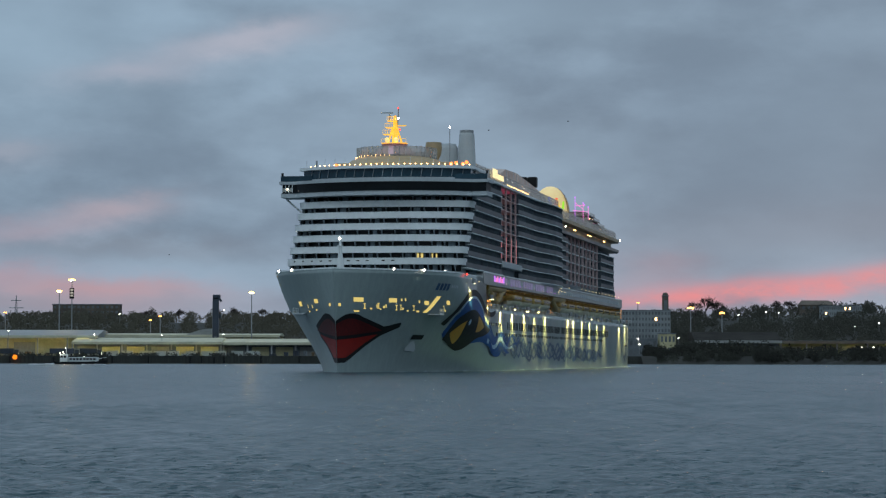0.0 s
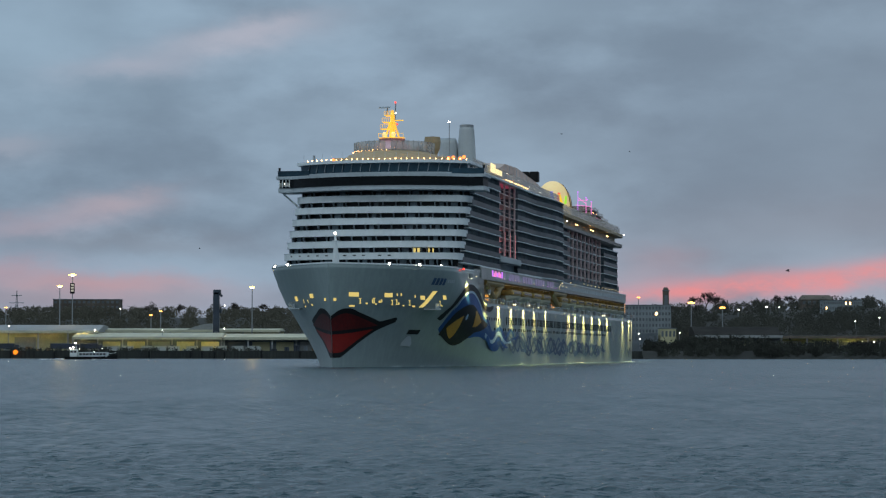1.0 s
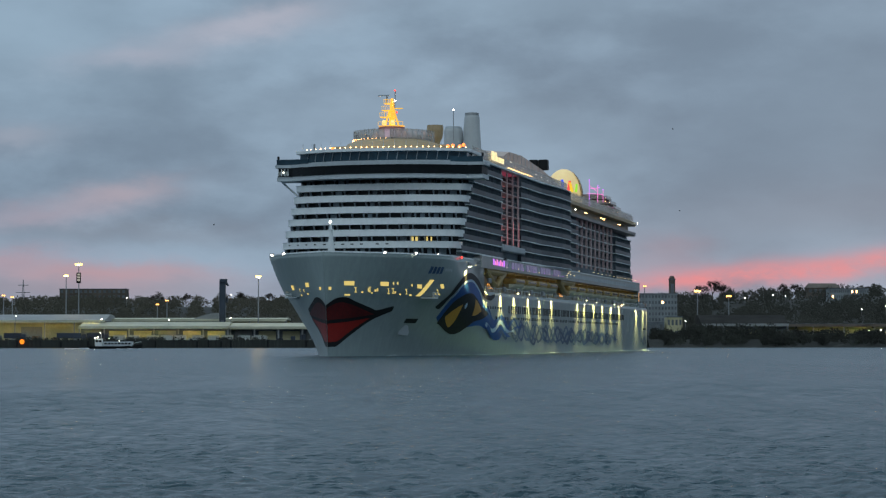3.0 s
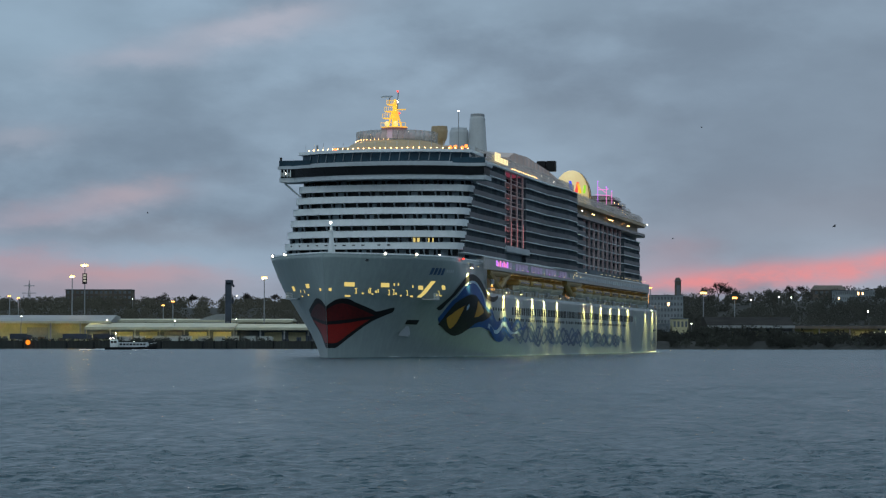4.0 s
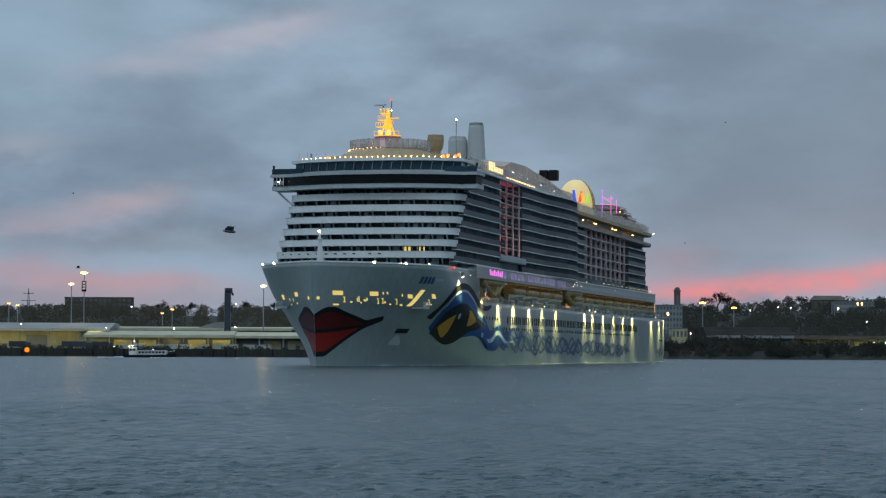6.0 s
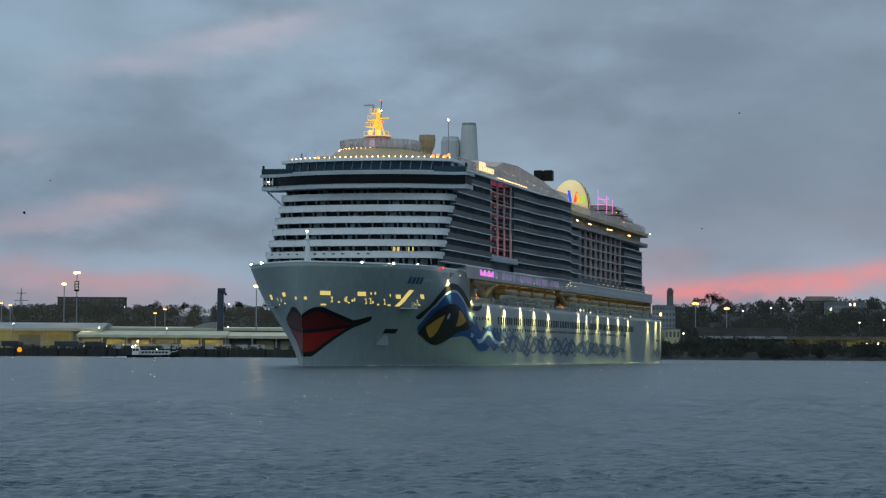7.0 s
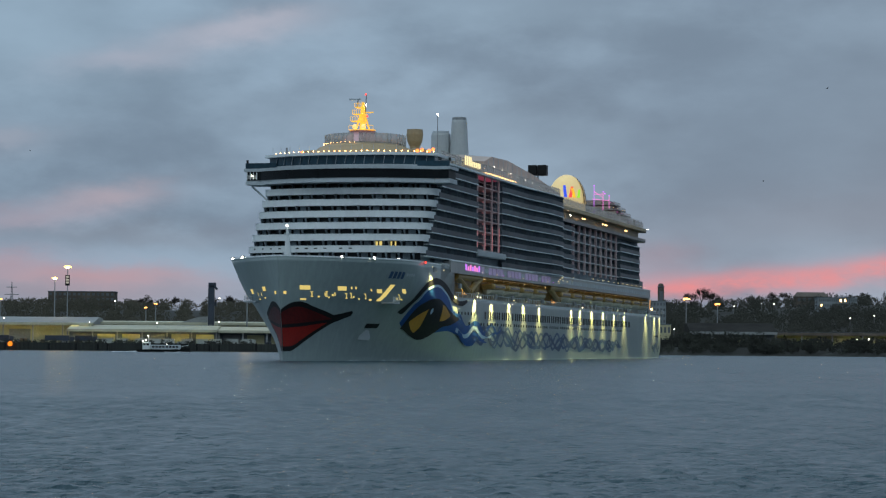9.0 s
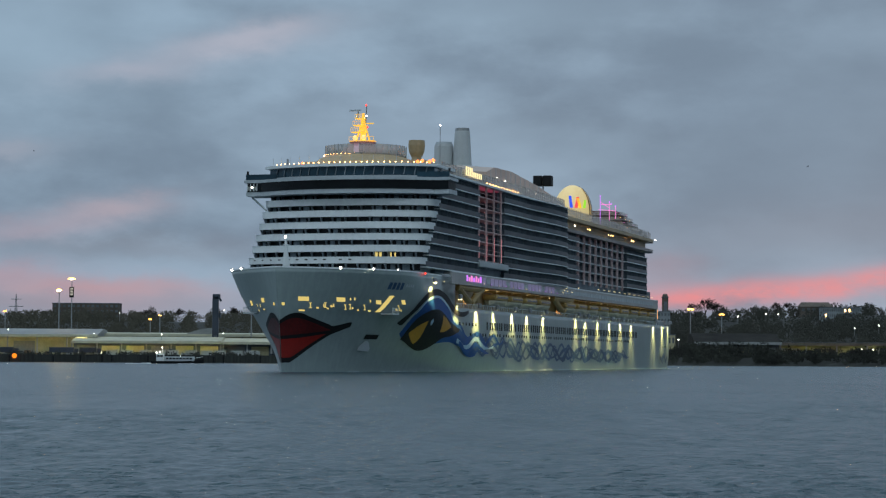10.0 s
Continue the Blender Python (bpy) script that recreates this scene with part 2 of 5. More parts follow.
TARP = surface("green_tarpaulin", (0.04, 0.07, 0.05), 0.7, vary=0.3)
TRUCK = surface("dark_blue_body", (0.03, 0.04, 0.06), 0.5, vary=0.3)
FEATHER = surface("gull_feather", (0.17, 0.17, 0.18), 0.8, vary=0.3)
FOAM = surface("white_foam", (0.50, 0.55, 0.58), 0.8, vary=0.2, scale=3)


# ------------------------------------------------------------------ mesh helpers
def mesh_of(name, bm, *mats):
    me = bpy.data.meshes.new(name)
    bmesh.ops.recalc_face_normals(bm, faces=bm.faces)
    bm.to_mesh(me)
    bm.free()
    for m in mats:
        me.materials.append(m)
    return me


def part(name, bm, material, parent=None, label=""):
    ob = new(name, mesh_of(name, bm, material))
    ob.parent = parent
    return tagged(ob, label)


def again(name, me, parent, m, label=""):
    """One more piece on a shared mesh."""
    ob = new(name, me)
    ob.parent = parent
    ob.matrix_basis = m
    return tagged(ob, label)


def box(x0, x1, y0, y1, z0, z1, bm=None, bevel=0.0):
    own = bmesh.new()
    bmesh.ops.create_cube(own, size=1)
    for v in own.verts:
        v.co = ((x0 + x1) / 2 + v.co.x * (x1 - x0), (y0 + y1) / 2 + v.co.y * (y1 - y0), (z0 + z1) / 2 + v.co.z * (z1 - z0))
    if bevel:
        bmesh.ops.bevel(own, geom=own.edges[:], offset=bevel, segments=2, affect="EDGES", profile=0.6)
    return joined(bm, own)


def joined(bm, own):
    if bm is None:
        return own
    me = bpy.data.meshes.new("join")
    own.to_mesh(me)
    own.free()
    bm.from_mesh(me)
    bpy.data.meshes.remove(me)
    return bm


def prism(outline, z0, z1, bm=None):
    """An upright body over a closed outline of (x, y)."""
    own = bmesh.new()
    low = [own.verts.new((x, y, z0)) for x, y in outline]
    top = [own.verts.new((x, y, z1)) for x, y in outline]
    n = len(outline)
    own.faces.new(low[::-1]), own.faces.new(top)
    for i in range(n):
        own.faces.new((low[i], low[(i + 1) % n], top[(i + 1) % n], top[i]))
    return joined(bm, own)


def turned(profile, cx, cy, n=24, bm=None, sx=1.0, sy=1.0):
    """A turned body from (radius, z) pairs about an upright axis."""
    own = bmesh.new()
    rings = [[own.verts.new((cx + sx * r * math.cos(2 * math.pi * k / n), cy + sy * r * math.sin(2 * math.pi * k / n), z))
              for k in range(n)] for r, z in profile]
    for a, b in zip(rings, rings[1:]):
        for k in range(n):
            own.faces.new((a[k], a[(k + 1) % n], b[(k + 1) % n], b[k]))
    own.faces.new(rings[0][::-1]), own.faces.new(rings[-1])
    return joined(bm, own)


def rod(a, b, r, n=6, bm=None, r2=None):
    own = bmesh.new()
    a, b = Vector(a), Vector(b)
    bmesh.ops.create_cone(own, segments=n, radius1=r, radius2=r if r2 is None else r2, depth=(b - a).length, cap_ends=True,
                          matrix=Matrix.Translation((a + b) / 2) @ (b - a).to_track_quat("Z", "Y").to_matrix().to_4x4())
    return joined(bm, own)


def ball(c, r, bm=None, n=8, size=(1, 1, 1)):
    own = bmesh.new()
    bmesh.ops.create_uvsphere(own, u_segments=n * 2, v_segments=n, radius=r, matrix=Matrix.Translation(c) @ Matrix.Diagonal((*size, 1)))
    return joined(bm, own)


def lerp(x, xs, ys):
    return float(np.interp(x, xs, ys))


# ------------------------------------------------------------------ water: one sheet with travelling chop
def make_water():
    rng = np.random.default_rng(5)
    rows, cols = 1000, 440
    r = 38 * (1500 / 38) ** np.linspace(0, 1, rows)
    u = np.linspace(-1, 1, cols)
    half = 0.24 * r + 26
    X, Y = half[:, None] * u[None, :], np.repeat(r[:, None], cols, 1)
    Z = np.zeros_like(X)
    step = np.gradient(r)[:, None]
    for k in range(70):
        lam = 0.36 * 4.6 ** rng.random()
        a = rng.uniform(-2.5, 0.7)
        amp = 0.0075 * lam ** 1.0 * rng.uniform(0.5, 1.3)
        fade = np.clip(lam / (2.0 * step) - 0.5, 0, 1)
        ph = 2 * np.pi * ((X * np.cos(a) + Y * np.sin(a)) / lam + rng.random())
        Z += fade * amp * (np.sin(ph) + 0.35 * np.sin(2 * ph + 1.57))
    gust = 0.75 + 0.45 * np.sin(X * 0.05 + 1.3 * np.sin(Y * 0.021)) * np.sin(Y * 0.04 + 0.7)
    Z *= np.clip(gust, 0.4, 1.3)
    Z *= np.clip((1 - np.abs(u))[None, :] * 12, 0, 1) * np.clip((np.arange(rows)[:, None]) / 8, 0, 1) * np.clip((rows - 1 - np.arange(rows)[:, None]) / 30, 0, 1)
    verts = np.stack([X, Y, Z], 2).reshape(-1, 3)
    i = np.arange(rows - 1)[:, None] * cols + np.arange(cols - 1)[None, :]
    faces = np.stack([i, i + 1, i + cols + 1, i + cols], 2).reshape(-1, 4).tolist()
    n = len(verts)
    far = [(-6000, 38, 0), (6000, 38, 0), (-6000, 1500, 0), (6000, 1500, 0), (-6000, -4000, 0), (6000, -4000, 0)]
    faces += [[n, *range(0, n, cols), n + 2], [n + 1, n + 3, *range(n - 1, 0, -cols)], [n + 4, n + 5, n + 1, *range(cols - 1, -1, -1), n]]
    me = bpy.data.meshes.new("water")
    me.from_pydata(verts.tolist() + far, [], faces)
    me.polygons.foreach_set("use_smooth", [True] * len(me.polygons))
    me.materials.append(WATER)
    ob = new("water", me)
    return tagged(ob, "grey-blue choppy harbour water at dusk", "water", kind="structure")


water = make_water()

# ------------------------------------------------------------------ the ship: x forward from the stem, y to port, z up from the waterline
LEVEL = [-5, 0, 1.9, 5.6, 8.7, 12.3, 14, 17.5, 22, 23.5]
ENTRY = [104, 102, 95, 80, 67, 55, 48.5, 41, 34, 32.5]
STEM = [0, 0, 0.15, 0.5, 1.2, 2, 2.5, 3.2, 4, 4.3]


def stem(z):
    return lerp(z, LEVEL, STEM)


def half_breadth(x, z):
    d = min(1, max(0, (stem(z) - x) / lerp(z, LEVEL, ENTRY)))
    b = 21 * (1 - (1 - d) ** 2)
    if x < -330:
        b -= 1.8 * min(1, (-330 - x) / 30) ** 2
    return b


ship = tagged(new("cruise_ship"), "large white cruise ship with painted red lips and blue eye", "ship")


def hull_shell():
    bm = bmesh.new()
    low = [-5, -2, 0, 1, 2, 3.5, 5, 6.5, 8, 9.5, 11, 12.3, 13.2, 14, 15]
    high = [16, 17, 18, 19, 20, 21, 21.6, 22.0]
    us = [(k / 44) ** 1.5 for k in range(45)]
    aft = [-80, -110, -150, -200, -250, -300, -322, -330, -338, -345, -352, -357, -360]
    for side in (1, -1):
        grid = []
        for z in low + high:
            s = stem(z)
            counter = 0.62 + 0.38 * min(1, max(0, (z + 1) / 5))
            xs = [s + (-62 - s) * u for u in us] + ([x if x > -330 else -330 + (x + 330) * counter for x in aft] if z <= 15 else [])
            grid.append([bm.verts.new((x, side * half_breadth(x, z), z)) for x in xs])
        for a, b in zip(grid, grid[1:]):
            for k in range(min(len(a), len(b)) - 1):
                bm.faces.new((a[k], a[k + 1], b[k + 1], b[k]))
        if side == 1:
            port = grid
        else:
            for a, b in zip(grid[:len(low)], grid[1:len(low)]):
                p = port[grid.index(a)], port[grid.index(b)]
                bm.faces.new((a[-1], p[0][-1], p[1][-1], b[-1]))
            for row, zi in ((len(low) - 1, 15), (len(grid) - 2, 21.6)):
                a, p = grid[row], port[row]
                for k in range(len(a) - 1):
                    if row == len(low) - 1 and k < 44:
                        continue
                    bm.faces.new((a[k], a[k + 1], p[k + 1], p[k]))
            a, b = grid[len(low) - 1:], port[len(low) - 1:]
            for (r0, r1), (s0, s1) in zip(zip(a, a[1:]), zip(b, b[1:])):
                bm.faces.new((r0[44], s0[44], s1[44], r1[44]))
    bmesh.ops.remove_doubles(bm, verts=bm.verts[:], dist=0.001)
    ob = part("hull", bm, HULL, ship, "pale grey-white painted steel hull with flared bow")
    for p in ob.data.polygons:
        p.use_smooth = len(p.vertices) == 4
    return ob


hull = hull_shell()


def on_hull(name, top, low, material, parent=None, off=0.05, cols=36, rows=6, side=1, label=""):
    """A painted or glazed patch that follows the hull between two lines of (x, z)."""
    bm = bmesh.new()
    top, low = sorted(top), sorted(low)
    x0, x1 = max(top[0][0], low[0][0]), min(top[-1][0], low[-1][0])
    grid = []
    for i in range(cols + 1):
        x = x0 + (x1 - x0) * i / cols
        zt, zl = lerp(x, *zip(*top)), lerp(x, *zip(*low))
        line = []
        for j in range(rows + 1):
            z = zl + (zt - zl) * j / rows
            xx = min(x, stem(z))
            b = half_breadth(xx, z)
            line.append(bm.verts.new((xx + off * (0.6 if xx > -60 else 0), side * (b + off), z)))
        grid.append(line)
    for a, b in zip(grid, grid[1:]):
        for j in range(rows):
            bm.faces.new((a[j], b[j], b[j + 1], a[j + 1]))
    ob = part(name, bm, material, parent or hull, label)
    for p in ob.data.polygons:
        p.use_smooth = True
    return ob


def smooth_line(pts, n=6):
    """A rounded line through a few guide points."""
    out = []
    q = [pts[0], *pts, pts[-1]]
    for a, b, c, d in zip(q, q[1:], q[2:], q[3:]):
        for k in range(n):
            t = k / n
            out.append(tuple(0.5 * (2 * b[i] + (c[i] - a[i]) * t + (2 * a[i] - 5 * b[i] + 4 * c[i] - d[i]) * t * t
                                    + (3 * b[i] - a[i] - 3 * c[i] + d[i]) * t ** 3) for i in (0, 1)))
    return out + [pts[-1]]


def livery():
    lip_top = smooth_line([(1.9, 10.7), (0, 12.2), (-1.6, 12.6), (-3.2, 12.4), (-5.1, 11.7), (-9.9, 10.3), (-11.5, 9.95), (-15.4, 10.8), (-16, 10.5)])
    lip_low = smooth_line([(1.9, 2.0), (-1.1, 2.05), (-2.7, 2.3), (-7, 5.0), (-11.2, 7.8), (-13.7, 8.9), (-16, 9.8)])
    for side in (1, -1):
        on_hull("painted_mouth", *(([q for q in l if q[0] > (-20 if side == 1 else -10.6)] for l in (lip_top, lip_low))), BLACK, cols=60, rows=10, side=side, label="black painted lip outline on the bow")
        on_hull("upper_lip", smooth_line([(1.7, 10.0), (0, 11.1), (-1.6, 11.5), (-3.2, 11.3), (-5.1, 10.8), (-8.8, 9.7), (-11, 9.1)]),
                smooth_line([(1.7, 7.6), (-3.8, 8.1), (-8, 8.6), (-11, 9.0)]), LIP_DARK, off=0.1, side=side, label="dark red upper lip")
        on_hull("lower_lip", smooth_line([(1.2, 6.9), (-3.8, 7.3), (-7.9, 7.9), (-10.2, 8.2)]),
                smooth_line([(1.2, 3.1), (-1.5, 3.1), (-3.2, 3.6), (-7, 6.0), (-10.2, 8.1)]), LIP_RED, off=0.1, side=side, label="bright red lower lip")
    # eyelid, eye and brow
    lid_top = smooth_line([(-33.2, 8.6), (-34.2, 11.6), (-36.2, 14.8), (-39.3, 16.5), (-44.4, 17.3), (-48.8, 17.3), (-52.7, 16.4), (-56.8, 14.9), (-60.4, 12.4), (-66.6, 9.9), (-72, 8.4), (-78, 7.0), (-83, 5.4)])
    lid_low = smooth_line([(-33.2, 8.5), (-36.9, 6.9), (-44, 5.3), (-51.2, 6.4), (-58.7, 6.9), (-64, 6.3), (-67.3, 5.8), (-71, 4.4), (-75.3, 3.5), (-80, 3.7), (-83, 5.2)])
    on_hull("eyelid", lid_top, lid_low, BLUE, cols=70, rows=10, off=0.05, label="blue painted eyelid")
    on_hull("eyelid_edge", [(x, z) for x, z in lid_top if -62 < x < -35], [(x, z - 0.55) for x, z in lid_top if -62 < x < -35], SKYBLUE, off=0.09, cols=50, rows=1)
    on_hull("eyebrow", smooth_line([(-30, 11.0), (-32, 13.1), (-33.4, 15.1), (-36.2, 17.1), (-40.6, 18.3), (-45.4, 18.9), (-50.2, 18.6), (-55.2, 17.5), (-58.8, 16), (-62.9, 14.6), (-68, 14.1), (-73.8, 14.6)]),
            smooth_line([(-30, 10.8), (-32.2, 10.5), (-33.8, 13.1), (-36, 15.2), (-39.3, 16.6), (-44.4, 17.35), (-48.8, 17.35), (-52.7, 16.5), (-56.8, 15), (-60.3, 13.7), (-64.5, 13.1), (-69.7, 13), (-73.8, 13.9)]),
            BLACK, cols=80, rows=4, off=0.12, label="black painted eyebrow")
    on_hull("eye_outline", smooth_line([(-34.9, 7.5), (-35.4, 9.7), (-37.1, 12.3), (-41.5, 13.9), (-47.9, 14.2), (-52.8, 13.2), (-57.9, 11.6), (-65.6, 9.9)]),
            smooth_line([(-34.9, 7.2), (-36.9, 6.8), (-40.7, 5.6), (-44.7, 4.8), (-48.3, 5.2), (-51.2, 6.4), (-54.3, 7.8), (-59.1, 8.3), (-65.6, 9.6)]),
            BLACK, cols=50, rows=8, off=0.14, label="black painted eye")
    on_hull("iris", smooth_line([(-36.7, 8.9), (-39.5, 10.6), (-42.6, 11.7)]), smooth_line([(-36.7, 8.6), (-39.5, 7.0), (-41.6, 6.4), (-42.6, 7.6)]), OCHRE, cols=14, rows=4, off=0.2, label="ochre iris")
    on_hull("iris", smooth_line([(-51.2, 12.9), (-54, 12.3), (-57.8, 10.6)]), smooth_line([(-51.2, 9.1), (-54, 9.3), (-57.8, 10.3)]), OCHRE, cols=14, rows=4, off=0.2, label="ochre iris")
    on_hull("eye_glint", smooth_line([(-44, 11.5), (-44.7, 12.1), (-45.4, 11.6)]), smooth_line([(-44, 11.2), (-44.7, 10.6), (-45.4, 11.0)]), SKYBLUE, cols=6, rows=2, off=0.2)
    # trailing ribbons of paint along the side
    ribbons = [(-70 - 3 * k, -276 + 4 * k, (17.5, 21.0, 19.0, 23.5)[k], 1.6 * k, 1.0, WAVE) for k in range(4)]
    ribbons += [(-60 - 2 * k, -108 + 5 * k, 17.0 + 2.2 * k, 0.4 + 0.9 * k, 0.7, SKYBLUE if k == 2 else BLUE) for k in range(4)]
    ribbons += [(-331, -351, 9.0 + 1.5 * k, 2.1 * k, 0.9, WAVE) for k in range(3)]
    for k, (x0, x1, lam, ph, amp, paint) in enumerate(ribbons):
        n = int((x0 - x1) * 1.6)
        top, low = [], []
        for i in range(n + 1):
            x = x0 + (x1 - x0) * i / n
            mid = lerp(x, [-355, -328, -276, -180, -115, -95, -75, -60], [3.4, 3.6, 3.9, 4.7, 5.4, 5.9, 6.8, 8.0])
            if 4 <= k < 8:
                mid += 1.9 - 0.95 * (k - 4)
            turn = 2 * math.pi * (x0 - x) / lam + ph + 0.8 * math.sin(x * 0.037 + 1.7 * k)
            grow = min(1, (x0 - x) / 8 + 0.3) * min(1, (x - x1) / 14 + 0.35)
            zz = mid + amp * lerp(x, [-276, -180, -110, -75], [1.25, 1.75, 2.1, 1.5]) * grow * (math.sin(turn) + 0.22 * math.sin(1.9 * turn + k)) + 0.35 * math.sin(x * 0.11 + 2 * k)
            wide = (0.25 + 0.06 * math.sin(x * 0.21 + k)) * (1.4 if 4 <= k < 8 else 1) * min(1, 0.25 + (x - x1) / 20) + 0.34 * abs(math.cos(turn)) * amp
            top.append((x, zz + wide)), low.append((x, zz - wide))
        on_hull("painted_wave", top, low, paint, cols=n, rows=1, off=0.03 + 0.012 * k, label="blue wave line along the hull")


livery()


def bow_windows():
    def pane(x, z, w, h, side=1):
        w, h = w * 0.68, h * 0.78
        slope = (half_breadth(x, z + 0.5) - half_breadth(x, z - 0.5)) / max(0.1, half_breadth(x - 0.5, z) - half_breadth(x + 0.5, z))
        bm = bmesh.new()
        grid = []
        for dz in (-h / 2, 0, h / 2):
            row = []
            for dx in (-w / 2, -w / 4, 0, w / 4, w / 2):
                xx = min(x + dx + 0.75 * slope * dz, stem(z + dz))
                row.append(bm.verts.new((xx + 0.05, side * (half_breadth(xx, z + dz) + 0.06), z + dz)))
            grid.append(row)
        for a, b in zip(grid, grid[1:]):
            for k in range(4):
                bm.faces.new((a[k], a[k + 1], b[k + 1], b[k]))
        part("mooring_opening", bm, WARM, hull)

    for x, z, w, h in ((-1.9, 15.55, 3.0, 1.15), (-9.6, 15.55, 2.9, 1.15), (-19.4, 15.2, 2.2, 1.1), (-27.4, 15.4, 2.1, 1.2),
                       (-2.4, 13.1, 1.8, 0.45), (-5.4, 13.7, 0.7, 0.4), (-7.7, 13.6, 0.5, 0.4), (-8.2, 14.1, 0.7, 0.6), (-13.4, 13.8, 0.6, 0.55), (-15.2, 13.4, 0.7, 0.4),
                       (-18.4, 13.3, 1.2, 0.45), (-26.4, 13.7, 0.9, 0.5), (-28.2, 13.6, 0.5, 0.5)):
        pane(x, z, w, h)
    for x, z, w, h in ((-3.9, 15.3, 2.2, 1.15), (-12.4, 14.9, 2.4, 1.3), (-5.4, 13.4, 1.0, 0.4), (1.0, 14.4, 0.9, 0.8), (-9.6, 13.2, 1.0, 0.4)):
        pane(x, z, w, h, side=-1)
    pane(1.6, 14.4, 0.8, 0.8)
    for x, z in ((-3.7, 14.2), (-6.8, 14.3), (-11.5, 14.0), (-12.6, 14.1), (-16.4, 14.0), (-26.9, 14.1)):
        lean = 0.75 * (half_breadth(x, z + 0.5) - half_breadth(x, z - 0.5)) / (half_breadth(x - 0.5, z) - half_breadth(x + 0.5, z))
        pane(x, z, 0.3, 1.1), pane(x + 0.5 * lean, z + 0.5, 0.85, 0.18), pane(x - 0.5 * lean, z - 0.5, 0.85, 0.18)
    for x, z in ((-11.7, 15.7), (-12.7, 15.75), (-16.9, 15.4)):
        pane(x, z, 0.5, 0.7)
    for x, z in ((-6.5, 14.2), (-8.6, 14.3)):
        pane(x, z, 0.4, 0.9)
        pane(x, z, 0.4, 0.9, -1)
    # slanting lit gangway opening and its platform
    bm = bmesh.new()
    grid = []
    for j in range(7):
        z = 13.1 + 3.6 * j / 6
        c = -20.9 - 1.4 * j / 6
        grid.append([bm.verts.new((c + dx, half_breadth(c + dx, z) + 0.1, z)) for dx in (-0.75, 0, 0.75)])
    for a, b in zip(grid, grid[1:]):
        bm.faces.new((a[0], a[1], b[1], b[0])), bm.faces.new((a[1], a[2], b[2], b[1]))
    part("boarding_opening", bm, WARM, hull, "tall slanting lit opening in the bow")
    for side, x in ((1, -24.0), (-1, -13.5)):
        y = half_breadth(x, 13)
        bm = box(x - 2.4, x + 2.4, side * (y - 0.5), side * (y + 2.2), 12.6, 12.85)
        stage = part("boarding_platform", bm, PALE, ship, "folding steel platform with rails on the bow")
        bm = None
        for k in range(6):
            px = x - 2.3 + 4.6 * k / 5
            bm = rod((px, side * (y + 2.1), 12.85), (px, side * (y + 2.1), 14.0), 0.06, 5, bm)
        for zz in (13.4, 14.0):
            bm = rod((x - 2.3, side * (y + 2.1), zz), (x + 2.3, side * (y + 2.1), zz), 0.06, 5, bm)
        part("railing", bm, WHITE, stage)
    # lettering bars and anchor pocket
    for k in range(4):
        x = -20.2 - 1.35 * k
        on_hull("name_bar", [(x - 0.5, 19.5), (x + 0.5, 19.6)], [(x - 0.5, 18.1), (x + 0.5, 18.0)], WAVE, cols=2, rows=1, off=0.06)
    for k in range(4):
        x = -26.0 - 0.95 * k
        on_hull("name_bar", [(x - 0.3, 19.3), (x + 0.3, 19.3)], [(x - 0.3, 18.7), (x + 0.3, 18.7)], PALE, cols=2, rows=1, off=0.06)
    on_hull("anchor_pocket", [(-22.0, 8.2), (-27.0, 8.2)], [(-22.0, 7.2), (-26.4, 7.2)], BLACK, cols=4, rows=2, off=0.06, label="dark anchor recess")
    on_hull("anchor", smooth_line([(-21.6, 5.4), (-22.6, 6.7), (-23.8, 6.7), (-25.6, 5.2)]), [(-21.6, 4.7), (-25.6, 4.5)], PALE, cols=8, rows=2, off=0.25, label="pale anchor housed in the bow")


bow_windows()


def hull_windows():
    tall = mesh_of("hull_window", box(-0.5, 0.5, -0.05, 0.05, -0.95, 0.95), GLASSY)
    small = mesh_of("porthole", box(-0.42, 0.42, -0.05, 0.05, -0.35, 0.35), GLASSY)
    x = -92.0
    k = 0
    while x > -289:
        if not (-118 > x > -121):
            again("hull_window", tall, hull, pose(x, 21.03, 11.1))
        x -= 2.3 if k % 6 else 3.2
        k += 1
    x = -76.0
    k = 0
    while x > -275:
        again("porthole", small, hull, pose(x, 21.03, 8.9))
        x -= 2.6 if k % 5 else 4.0
        k += 1
    for x in (-66, -69, -72, -75, -78, -81):
        again("porthole", small, hull, pose(x, 21.03, 11.3))
    for x in (-339, -343, -347):
        again("porthole", small, hull, pose(x, half_breadth(x, 7.6) + 0.03, 7.6))


hull_windows()


